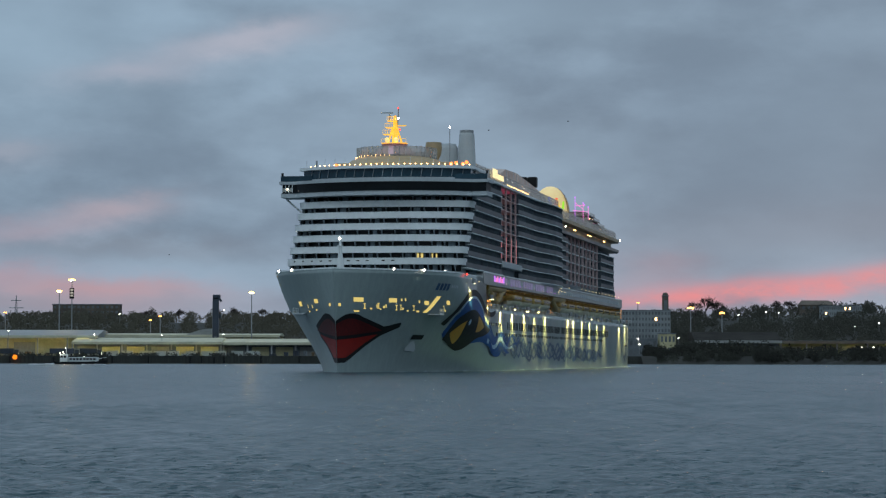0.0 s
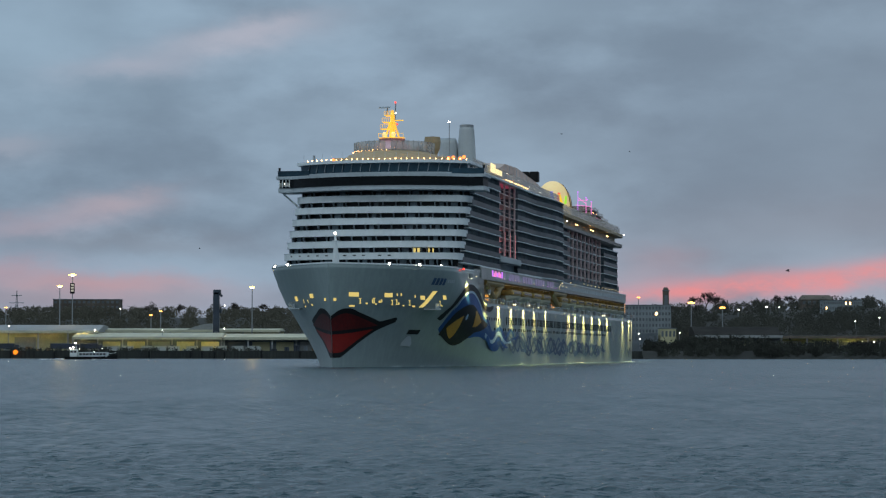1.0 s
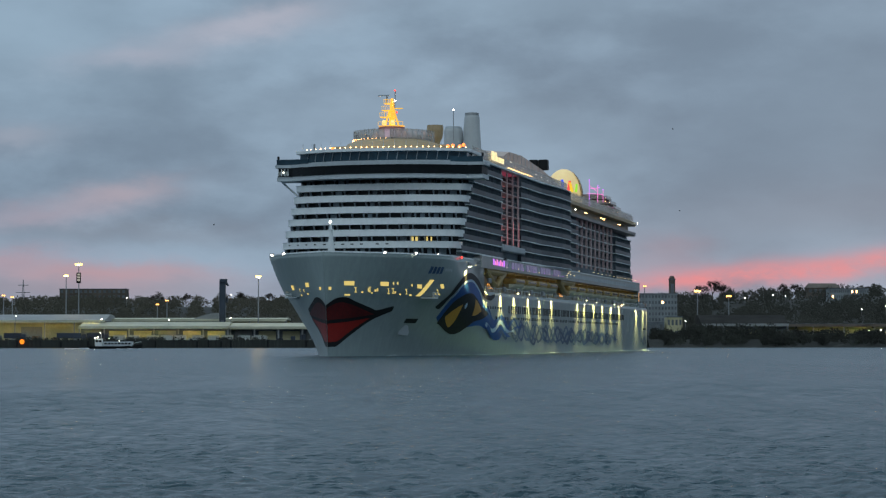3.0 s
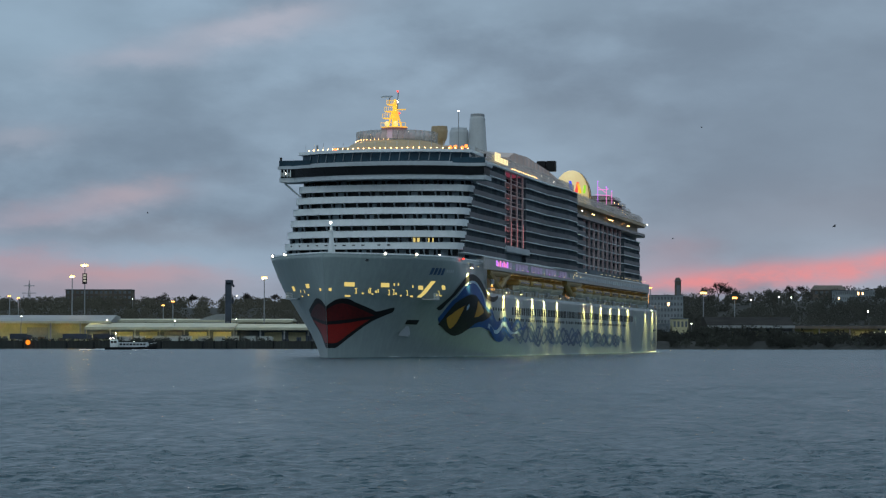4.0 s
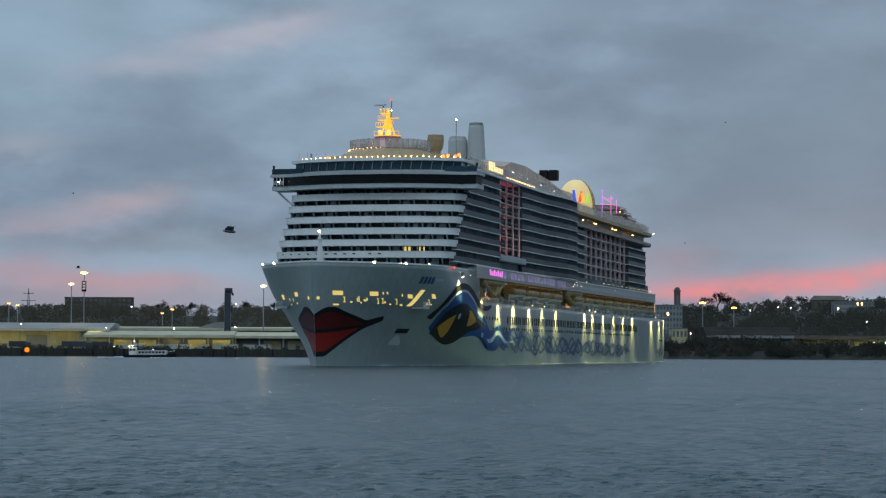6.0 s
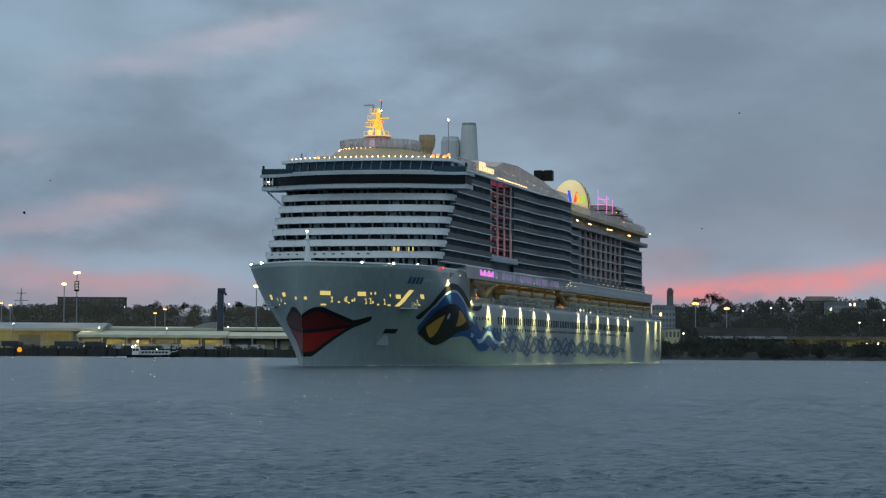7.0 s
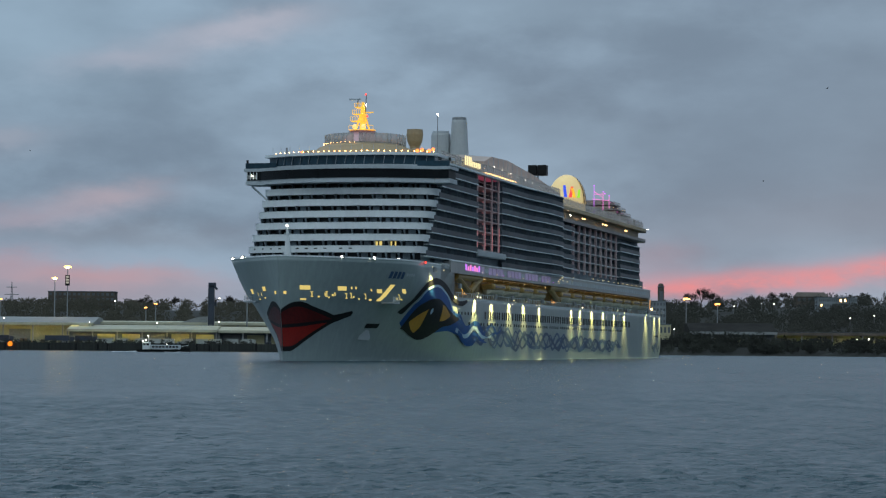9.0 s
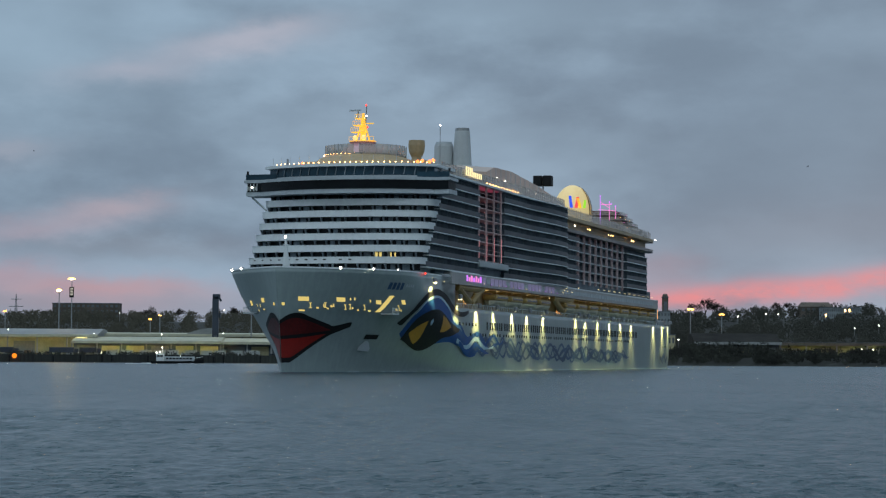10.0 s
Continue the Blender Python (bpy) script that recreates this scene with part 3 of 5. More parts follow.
def bow_deck():
    rim = bmesh.new()
    pts = []
    for side in (-1, 1):
        line = []
        for k in range(40):
            x = 4.0 - 66 * (k / 39) ** 1.5
            line.append((x, side * half_breadth(min(x, stem(22) - 0.01), 22)))
        pts += line[::-1] if side == -1 else line[1:]
    inner = [(x - 0.35, y * 0.982) for x, y in pts]
    a = [rim.verts.new((x, y, 22.0)) for x, y in pts]
    b = [rim.verts.new((x, y, 22.0)) for x, y in inner]
    c = [rim.verts.new((x, y, 22.3)) for x, y in pts]
    d = [rim.verts.new((x, y, 22.3)) for x, y in inner]
    for k in range(len(pts) - 1):
        for p, q in ((a, c), (c, d), (d, b)):
            rim.faces.new((p[k], p[k + 1], q[k + 1], q[k]))
    part("bulwark_rail", rim, WHITE, ship)
    # floodlights and side lamps along the bulwark
    for x, y in ((-6.5, 10.9), (-12.8, 16.2), (-21.3, 19.2), (-8.0, -12.2), (-15.5, -17.2)):
        lamp = part("bow_floodlight", box(x - 0.5, x + 0.1, y - 0.4, y + 0.4, 22.0, 22.6, bevel=0.08), STEEL, ship)
        part("lens", ball((x + 0.15, y, 22.2), 0.24, n=6), FLOOD, lamp, "glaring white lens")
    lamp = part("sidelight", box(-36, -35.3, 21.0, 21.5, 21.9, 22.4), STEEL, ship)
    part("lens", ball((-35.2, 21.4, 22.05), 0.24, n=6), RED_LIGHT, lamp, "red side light")
    for x in (-42, -52):
        part("small_lamp", ball((x, 21.1, 20.9 if x < -50 else 21.3), 0.12, n=4), SIGN_GLOW, ship)
    mast = part("foremast", rod((-2.6, 0, 22), (-2.1, 0, 28.4), 0.85, 12, None, 0.2), WHITE, ship, "white foremast on the bow")
    part("platform", box(-2.9, -1.7, -0.55, 0.55, 27.0, 27.15), WHITE, mast)
    part("masthead_light", ball((-1.9, 0, 28.7), 0.28, n=6), FLOOD, mast, "white masthead light")


bow_deck()


def waterline_foam():
    rng = random.Random(8)
    bm = None
    for k in range(90):
        x = -344 + rng.random() ** 2 * 60 if k < 45 else rng.uniform(-250, -1)
        y = half_breadth(x, 0) + abs(rng.gauss(0, 0.5))
        bm = ball((x, y, 0.02), rng.uniform(0.25, 0.6), bm, 3, (2.4, 1, 0.35))
    tagged(part("waterline_foam", bm, FOAM, ship, "thin white foam along the waterline"), kind="stuff")


waterline_foam()


def front_line(side_x, bulge, half, n=28, inset=0.0):
    """The rounded front of a deck from starboard to port."""
    return [(side_x - inset + bulge * (1 - abs(2 * k / n - 1) ** 2.6), (half - inset * 0.4) * (2 * k / n - 1)) for k in range(n + 1)]


def strip(line, z0, z1, thick, bm=None):
    back = [(x - thick, y) for x, y in line]
    return prism(line + back[::-1], z0, z1, bm)


def wrapped_line(side_x, bulge, half, corner=2.2, back=3.0, n=40):
    """A deck front from starboard to port with rounded corners that turn aft along the sides."""
    pts = [(side_x - corner - back, -half)]
    for k in range(n + 1):
        y = half * math.sin(math.pi * (k / n - 0.5))
        over = max(0, abs(y) - (half - corner))
        drop = corner - math.sqrt(max(0, corner * corner - over * over))
        pts.append((side_x + bulge * (1 - abs(y / half) ** 2.6) - drop, y))
    return pts + [(side_x - corner - back, half)]


def band(line, z0, z1, thick, bm=None):
    """A wall of even thickness inside a curved line."""
    inner = []
    for k, (x, y) in enumerate(line):
        a, b = line[max(0, k - 1)], line[min(len(line) - 1, k + 1)]
        dx, dy = b[0] - a[0], b[1] - a[1]
        d = math.hypot(dx, dy)
        inner.append((x - dy / d * thick, y + dx / d * thick))
    return prism(line + inner[::-1], z0, z1, bm)


def front_decks():
    def front_x(sx, y):
        return sx + 4.5 * (1 - abs(y / 20.75) ** 2.6)

    for k in range(7):
        sx = -33.7 - 2.2 * k
        z = 24.2 + 2.75 * k
        if k < 6:
            deck = part("front_deck_parapet", band(wrapped_line(sx, 4.5, 20.75), z, z + 1.42, 0.3), WHITE, ship, "white curved parapet across the superstructure front")
            part("parapet_cap", band(wrapped_line(sx + 0.06, 4.5, 20.81), z + 1.42, z + 1.50, 0.42), SLAB, deck)
            part("deck_floor", strip(front_line(sx - 0.35, 4.2, 20.0), z, z + 0.2, 4.5), PALE, deck)
        else:
            deck = part("front_deck_parapet", band(wrapped_line(sx, 4.5, 20.75), z - 0.1, z + 0.2, 0.35), WHITE, ship)
        # set-back glazing below the parapet
        part("front_glazing", strip(front_line(sx - 1.5, 4.5, 20.1), z - 1.5, z + 0.02, 0.3), GLASSY, deck, "dark cabin glazing")
        for n in range(14):
            y = -19.4 + 2.95 * n + 0.12 * ((n * 7 + k * 3) % 3 - 1)
            x = front_x(sx, y)
            b = bmesh.new()
            v = [b.verts.new((x + dx, y + dy, z + dz)) for dy in (0, 0.08) for dx, dz in ((-1.5, 0), (-0.15, 0), (0.05, -0.35), (-0.9, -1.4), (-1.5, -1.4))]
            b.faces.new(v[:5]), b.faces.new(v[:4:-1])
            for i in range(5):
                b.faces.new((v[i], v[(i + 1) % 5], v[5 + (i + 1) % 5], v[5 + i]))
            part("balcony_divider", b, DIVIDER, deck)
            if (n * 5 + k * 3) % 3 == 0 or y > 6 and (n + k) % 3:
                seg = [(px + 0.1, py) for px, py in front_line(sx - 1.45, 4.5, 20.1, 80) if y + 0.5 < py < y + 2.3]
                if len(seg) > 2:
                    part("curtained_window", strip(seg, z - 1.45, z - 0.1, 0.1), FRONT_GLASS, deck)
        if k == 1:
            for y0, dim in ((10.1, 0), (11.0, 0), (13.4, 1), (14.3, 1)):
                seg = [(px + 0.2, py) for px, py in front_line(sx - 1.45, 4.5, 20.1, 800) if y0 < py < y0 + (0.35 if dim else 0.6)]
                part("lit_cabin_window", strip(seg, z - 1.1, z - 0.15, 0.1), WARM, deck)
    for n in range(11):
        y = -18 + 2.2 * n + (1.5 if n > 8 else 0)
        x = -33.9 + 4.5 * (1 - abs(y / 20.6) ** 2.6)
        part("scupper", box(x - 0.1, x + 0.26, y - 0.35, y + 0.35, 24.95, 25.2), BLACK, ship)
    for k in range(7):
        part("deck_house", strip(front_line(-37.6 - 2.2 * k, 4.2, 18.3), 22.1 + 2.75 * k, 24.85 + 2.75 * k, 22.0), PALE, ship)


front_decks()


def bridge():
    def outline(grow, half, deep=6.5):
        f = [(-43.6 + grow + 6.2 * max(0, 1 - abs(y / 21.0) ** 2.2) if abs(y) < 21 else -43.6 + grow, y) for y in np.linspace(-half, half, 41)]
        return f + [(-43.6 - deep, half), (-43.6 - deep, -half)]

    b = part("bridge", prism(outline(0.2, 24.6), 40.55, 41.55), PALE, ship, "wide pale bridge deck with overhanging wings")
    part("bridge_glazing", prism(outline(0.35, 24.3, 6.2), 41.55, 43.6), GLASSY, b, "continuous black bridge glazing")
    part("bridge_roof", prism(outline(0.6, 24.9), 43.6, 44.3), PALE, b, "pale bridge roof edge")
    part("wing_end", box(-49.6, -43.3, 24.3, 24.36, 41.6, 43.55), BLACK, b, "black glazed end of the bridge wing")
    for y in (-24.2, -23.4, -22.6, -21.8):
        part("window_mullion", box(-43.3, -43.1, y - 0.08, y + 0.08, 41.7, 43.45), WHITE, b)
    for y in (-23.8, -22.9, -22.1):
        part("lit_window", box(-43.25, -43.15, y - 0.25, y + 0.25, 41.9, 42.8), SCREEN, b)
    part("lamp", ball((-43, -22.9, 42.6), 0.14, n=5), FLOOD, b)
    for side in (-1, 1):
        part("wing_screen", prism([(-43.2, side * 24.6), (-43.2, side * 17), (-43.4, side * 17), (-43.4, side * 24.6)], 44.3, 45.6), BLUE_GLASS, b, "blue glass wind screen")
        if side < 0:
            part("wing_strut", rod((-46, side * 24, 40.4), (-46, side * 20.3, 37.2), 0.22, 6), WHITE, b)
        part("wing_lamp_post", rod((-44, side * 24.4, 45.6), (-44, side * 24.4, 46.4), 0.28, 6), BLACK, b)
    # observation lounge above the bridge
    lounge = part("observation_lounge", strip(front_line(-46.8, 5.6, 20.4), 44.31, 44.9, 12), PALE, ship, "glazed lounge above the bridge with white roof edge")
    part("lounge_glazing", strip(front_line(-47.1, 5.6, 20.0), 44.9, 47.0, 11), BLUE_GLASS, lounge, "dark blue sloping lounge windows")
    for n in range(17):
        y = -17.6 + 2.25 * n
        x = -47.0 + 5.6 * (1 - min(1, abs(y / 20)) ** 2.6)
        bm = box(x - 0.35, x + 0.2, y - 0.07, y + 0.07, 45.1, 47.0)
        for v in bm.verts:
            v.co.y += 0.35 * (v.co.z - 46.3) / 2
        part("lounge_mullion", bm, DIVIDER, lounge)
    part("lounge_roof", strip(front_line(-46.2, 5.8, 20.8), 47.0, 47.65, 16), WHITE, lounge, "white roof edge")
    return lounge


lounge = bridge()


def upper_front():
    line = front_line(-47.6, 5.4, 19.6, 30)
    bulb = mesh_of("bulb", ball((0, 0, 0), 0.14, n=5), BULB)
    for x, y in line[1:]:
        again("rail_bulb", bulb, lounge, pose(x, y, 48.05))
    post = mesh_of("rail_post", rod((0, 0, 47.6), (0, 0, 49.6), 0.05, 5), PALE)
    for x, y in line[::2]:
        again("rail_post", post, lounge, pose(x - 0.5, y, 0))
    dome = part("sun_deck_roof", turned([(12.2, 47.9), (12.0, 48.6), (10.8, 49.8), (9.0, 50.5), (4, 50.8)], -57, 0, 40), BEIGE, ship, "low round beige roof lit from below")
    for k in range(14):
        a = -1.5 + 3.0 * k / 25
        part("roof_bulb", ball((-57 + 9.6 * math.cos(a), 9.6 * math.sin(a), 50.6), 0.08, n=4), BULB, dome)
    screen = part("ring_screen", turned([(9.4, 50.4), (9.4, 50.9)], -58, 0, 40), SCREEN, ship, "round glass wind screen with posts")
    for k in range(44):
        a = 2 * math.pi * k / 44
        r = 9.6
        part("screen_post", rod((-58 + r * math.cos(a), r * math.sin(a), 50.0), (-58 + r * math.cos(a), r * math.sin(a), 53.0), 0.06, 5), SCREEN, screen)
    pane = mesh_of("screen_pane", box(-0.02, 0.02, -0.66, 0.66, 50.4, 52.9), CLEAR)
    for k in range(44):
        a = 2 * math.pi * (k + 0.5) / 44
        if k % 11:
            again("screen_pane", pane, screen, pose(-58 + 9.55 * math.cos(a), 9.55 * math.sin(a), 0, 0, 0, math.degrees(a)))
    # the house panels emit pink themselves in place of pink lamps
    base = part("mast_house", turned([(5.6, 50.5), (5.4, 50.9), (4.2, 52.3), (2.9, 52.8), (2.7, 53.5)], -55.5, 0, 28), surface("pink_glow_panel", (0.50, 0.42, 0.45), 0.5, glow=(0.9, 0.42, 0.50), power=0.15), ship, "round mast house with pink light put in as glow")
    part("house_roof", turned([(3.1, 53.45), (3.1, 53.80)], -55.5, 0, 28), surface("rose_edge", (0.55, 0.25, 0.22), 0.5), base)
    mast = part("radar_mast", turned([(0.75, 53.80), (0.7, 56.70), (0.55, 58.60), (0.3, 60.70)], -55.5, 0.1, 8), MAST_GLOW, ship, "yellow radar mast with platforms, floodlight put in as glow")
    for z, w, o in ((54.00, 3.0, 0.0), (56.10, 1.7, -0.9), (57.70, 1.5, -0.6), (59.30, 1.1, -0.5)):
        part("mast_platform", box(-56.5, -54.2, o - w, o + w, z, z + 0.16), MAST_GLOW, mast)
        bm = None
        for k in range(7):
            y = o - w + 2 * w * k / 6
            bm = rod((-54.3, y, z + 0.15), (-54.2, y, z + 1.05), 0.045, 4, bm)
        bm = rod((-54.2, o - w, z + 1.05), (-54.2, o + w, z + 1.05), 0.05, 4, bm)
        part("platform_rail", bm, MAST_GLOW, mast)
    # radomes glow as well, their floodlight is in the material
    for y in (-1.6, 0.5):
        part("radome", ball((-54.6, y, 54.85), 0.6, n=8), surface("glowing_radome", (0.8, 0.66, 0.35), 0.5, glow=(1.0, 0.75, 0.25), power=0.8), mast)
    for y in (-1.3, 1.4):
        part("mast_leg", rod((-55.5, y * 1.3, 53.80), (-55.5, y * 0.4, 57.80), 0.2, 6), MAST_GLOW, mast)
    part("radar_scanner", box(-54.6, -54.3, -3.0, -0.2, 61.10, 61.45), PALE, mast, "pale radar bar")
    part("scanner_neck", rod((-55, -1.2, 59.40), (-55, -1.0, 61.10), 0.16, 6), STEEL, mast)
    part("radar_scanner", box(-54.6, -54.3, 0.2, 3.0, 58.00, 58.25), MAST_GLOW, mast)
    part("mast_pole", rod((-55.5, 0.7, 58), (-55.5, 0.9, 62.40), 0.12, 6), STEEL, mast)
    for x, y, z in ((-55.0, 0.9, 62.5), (-54.0, 1.6, 57.2)):
        part("red_mast_light", ball((x, y, z), 0.24, n=6), RED_LIGHT, mast, "red signal light")
    part("white_mast_light", ball((-55.0, 1.0, 60.00), 0.18, n=6), FLOOD, mast)
    part("wind_sensor", rod((-60, -20.3, 48), (-60, -20.3, 50.6), 0.25, 6), STEEL, ship)
    for x, y, z in ((-52, 15.6, 48.9), (-53, 14.2, 48.8), (-54, 16.8, 48.8), (-54.5, 17.6, 49.2), (-50, -13.0, 48.5)):
        part("orange_deck_lamp", ball((x, y, z), 0.42, n=6), ORANGE_LIGHT, ship)


upper_front()


# ------------------------------------------------------------------ superstructure sides
DECKS = [23.65 + 2.77 * i for i in range(9)]


def edge_a(x):
    return 20.9


def edge_b(x):
    return lerp(x, [-184, -181, -176, -162, -150, -138, -116, -111], [20.6, 21.8, 22.6, 22.7, 22.0, 21.1, 21.0, 20.7])


def edge_c(x):
    return 20.6


def edge_d(x):
    return lerp(x, [-318, -314, -308, -274], [17.5, 20.0, 20.9, 20.9])


def balcony_block(name, x0, x1, edge, first, last, divider_step, dividers=True, front=None):
    """Decks of balconies: pale slab edges, tinted balustrades, dark recessed cabins, dividers."""
    n = max(2, int((x0 - x1) / 3))
    xs = [x0 + (x1 - x0) * i / n for i in range(n + 1)]
    line = [(x, edge(x)) for x in xs]
    block = None
    for side in (1, -1):
        bm = None
        for i in range(first, last if front else first + 1):
            fx = front(i) - 1.5 if front else x0
            pts = [(fx, edge(fx))] + [(x, y) for x, y in line if x < fx]
            o = [(x, side * (y - 1.9)) for x, y in pts] + [(x, side * 12) for x, _ in pts][::-1]
            bm = prism(o, DECKS[i], DECKS[i + 1] if front else DECKS[last], bm)
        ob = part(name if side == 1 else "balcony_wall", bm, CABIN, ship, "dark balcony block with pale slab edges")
        block = block or ob
        for i in range(first, last + 1):
            z = DECKS[i]
            fx = front(i) if front else x0
            pts = [(x, y) for x, y in line if x <= fx] or line
            if pts[0][0] < fx:
                pts = [(fx, edge(fx))] + pts
            o = [(x, side * y) for x, y in pts] + [(x, side * (y - 2.0)) for x, y in pts][::-1]
            part("deck_slab", prism(o, z - 0.10, z + 0.10), SLAB, ob)
            if i < last:
                o = [(x, side * (y - 0.1)) for x, y in pts] + [(x, side * (y - 0.18)) for x, y in pts][::-1]
                part("balustrade", prism(o, z + 0.10, z + 1.3), RAIL_GLASS, ob)
    if dividers:
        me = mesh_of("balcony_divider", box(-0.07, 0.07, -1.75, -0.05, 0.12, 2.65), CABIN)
        pane = mesh_of("balcony_door", box(-1.0, 1.0, -0.03, 0.03, 0.2, 2.2), BLUE_GLASS)
        for i in range(first, last):
            x = x0 - 1.5
            fx = front(i) if front else x0
            while x > x1 + 1:
                if x < fx:
                    again("balcony_divider", me, block, pose(x, edge(x) - 0.2, DECKS[i]))
                    if divider_step < 4:
                        again("balcony_door", pane, block, pose(x - 1.5, edge(x - 1.5) - 1.87, DECKS[i]))
                x -= divider_step
    return block


def sides():
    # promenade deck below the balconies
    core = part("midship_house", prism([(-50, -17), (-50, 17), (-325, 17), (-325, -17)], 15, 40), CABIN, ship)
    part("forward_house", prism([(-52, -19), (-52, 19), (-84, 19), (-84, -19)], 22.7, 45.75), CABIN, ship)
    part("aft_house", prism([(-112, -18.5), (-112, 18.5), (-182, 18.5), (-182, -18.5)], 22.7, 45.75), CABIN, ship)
    for side in (1, -1):
        ledge = part("promenade_ledge", prism([(-58, side * 21.2), (-327, side * 21.2), (-333, side * 19), (-333, side * 16), (-58, side * 16)], 20.6, 23.3), LEDGE, ship, "pale projecting promenade ledge over the lifeboats")
        part("ledge_cap", prism([(-58, side * 21.35), (-327, side * 21.35), (-327, side * 20.9), (-58, side * 20.9)], 23.3, 23.55), WHITE, ledge)
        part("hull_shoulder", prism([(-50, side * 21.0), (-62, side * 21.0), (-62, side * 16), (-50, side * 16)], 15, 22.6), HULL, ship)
        part("promenade_back_wall", prism([(-62, side * 17.3), (-331, side * 17.3), (-331, side * 16.9), (-62, side * 16.9)], 15, 20.6), BEIGE, ship)
        part("promenade_upper_wall", prism([(-50, side * 19.4), (-322, side * 19.4), (-322, side * 16), (-50, side * 16)], 22.7, 26.3), CABIN, ship)
        part("stern_quarter_post", prism([(-327, side * 20.6), (-331, side * 20.3), (-331, side * 17), (-327, side * 17)], 15, 20.6), HULL, ship)
    balcony_block("balcony_block_forward", -36, -85, edge_a, 0, 8, 3.1, front=lambda i: -37.6 - 2.2 * i)
    balcony_block("balcony_block_middle", -110.5, -183, edge_b, 0, 8, 3.1)
    balcony_block("balcony_block_step", -183.5, -201, edge_c, 0, 6, 3.1)
    balcony_block("balcony_block_aft", -273, -318, edge_d, 0, 5, 3.1)
    part("roof_slab", prism([(-50, -21), (-50, 21), (-182, 21), (-182, -21)], 45.75, 46.2), SLAB, ship)
    # pink-lit open well between the forward and middle blocks
    well = part("light_well", prism([(-84.5, 16.2), (-111, 16.2), (-111, 15.6), (-84.5, 15.6)], 27, 46.6), PINK_LIGHT_WALL, ship, "open well with pink-lit columns and galleries")
    # columns and galleries emit faintly, the well's pink light put into them
    rose = surface("rose_glow_column", (0.50, 0.40, 0.40), 0.5, glow=(1.0, 0.36, 0.36), power=0.015)
    for x in (-86.5, -94.0, -101.5, -108.8):
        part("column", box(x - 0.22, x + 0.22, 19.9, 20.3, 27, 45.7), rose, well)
        # strip glows where pink light climbs the column
        part("column_glow", box(x - 0.12, x + 0.12, 20.31, 20.36, 27.4, 33.5), PINK, well, "glowing strip in place of pink light on the column")
    for i in range(1, 8):
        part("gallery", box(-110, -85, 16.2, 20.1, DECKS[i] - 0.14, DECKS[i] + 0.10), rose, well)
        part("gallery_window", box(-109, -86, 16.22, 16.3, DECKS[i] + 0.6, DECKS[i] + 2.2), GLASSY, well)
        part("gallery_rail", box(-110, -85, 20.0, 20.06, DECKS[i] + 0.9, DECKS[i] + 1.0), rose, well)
        part("gallery_light", box(-106, -104, 17.0, 17.2, DECKS[i] - 0.28, DECKS[i] - 0.2), PINK, well, "pink tube under the gallery")
    part("well_lamp", box(-109, -86, 17.0, 19.6, 45.5, 45.6), WELL_LIGHT, well, "magenta light panel at the top of the well")
    part("well_sill", box(-113, -84, 17, 21.2, 25.6, 27.1, bevel=0.2), PALE, well)
    # open lattice aft
    lat = part("open_lattice", prism([(-201, 15.2), (-273, 15.2), (-273, 14.6), (-201, 14.6)], 25.2, 39.7), CABIN, ship, "recessed galleries behind a pale lattice of columns")
    # lattice columns carry their pink light as faint emission
    lattice_glow = surface("lattice_glow_column", (0.42, 0.35, 0.35), 0.5, glow=(1.0, 0.40, 0.45), power=0.012)
    for k in range(9):
        x = -203 - 8.4 * k
        part("column", box(x - 0.4, x + 0.4, 19.5, 20.1, 25.3, 39.65), lattice_glow, lat)
    for i in range(0, 6):
        part("gallery", box(-273, -201, 15.2, 19.9, DECKS[i] - 0.18, DECKS[i] + 0.18), PALE, lat)
        part("gallery_rail", box(-273, -201, 19.2, 19.3, DECKS[i] + 0.15, DECKS[i] + 1.2), RAIL_GLASS, lat)
    for k in range(5):
        part("wall_lamp", box(-206 - 3 * k, -205.6 - 3 * k, 15.3, 15.5, 31, 31.7), PINK, lat)
    # aft roof band with lit gap
    for side in (1, -1):
        o = [(-182, side * 21.0), (-316, side * 21.4), (-323, side * 20), (-323, side * 10), (-182, side * 10)]
        part("aft_roof_band", prism(o, 39.7, 40.6), WARM_PANEL, ship, "warm grey roof band over the aft decks")
        part("aft_gallery_back", prism([(-184, side * 18.5), (-318, side * 18.5), (-318, side * 10), (-184, side * 10)], 40.6, 43.2), BEIGE, ship)
        part("aft_top_band", prism([(-182, side * 20.8), (-318, side * 21.3), (-324, side * 20), (-324, side * 8), (-182, side * 8)], 43.2, 44.2), BEIGE, ship)
    for x in (-196, -214, -217, -245, -249, -252, -283, -286, -321):
        part("gallery_lamp", ball((x, 20.4 if x > -320 else 21.4, 42.0 if x > -320 else 44.3), 0.18, n=5), FLOOD if x in (-196, -321) else BULB, ship)
    part("aft_core", prism([(-184, -15), (-184, 15), (-316, 15), (-316, -15)], 38, 44.0), CABIN, ship)


sides()


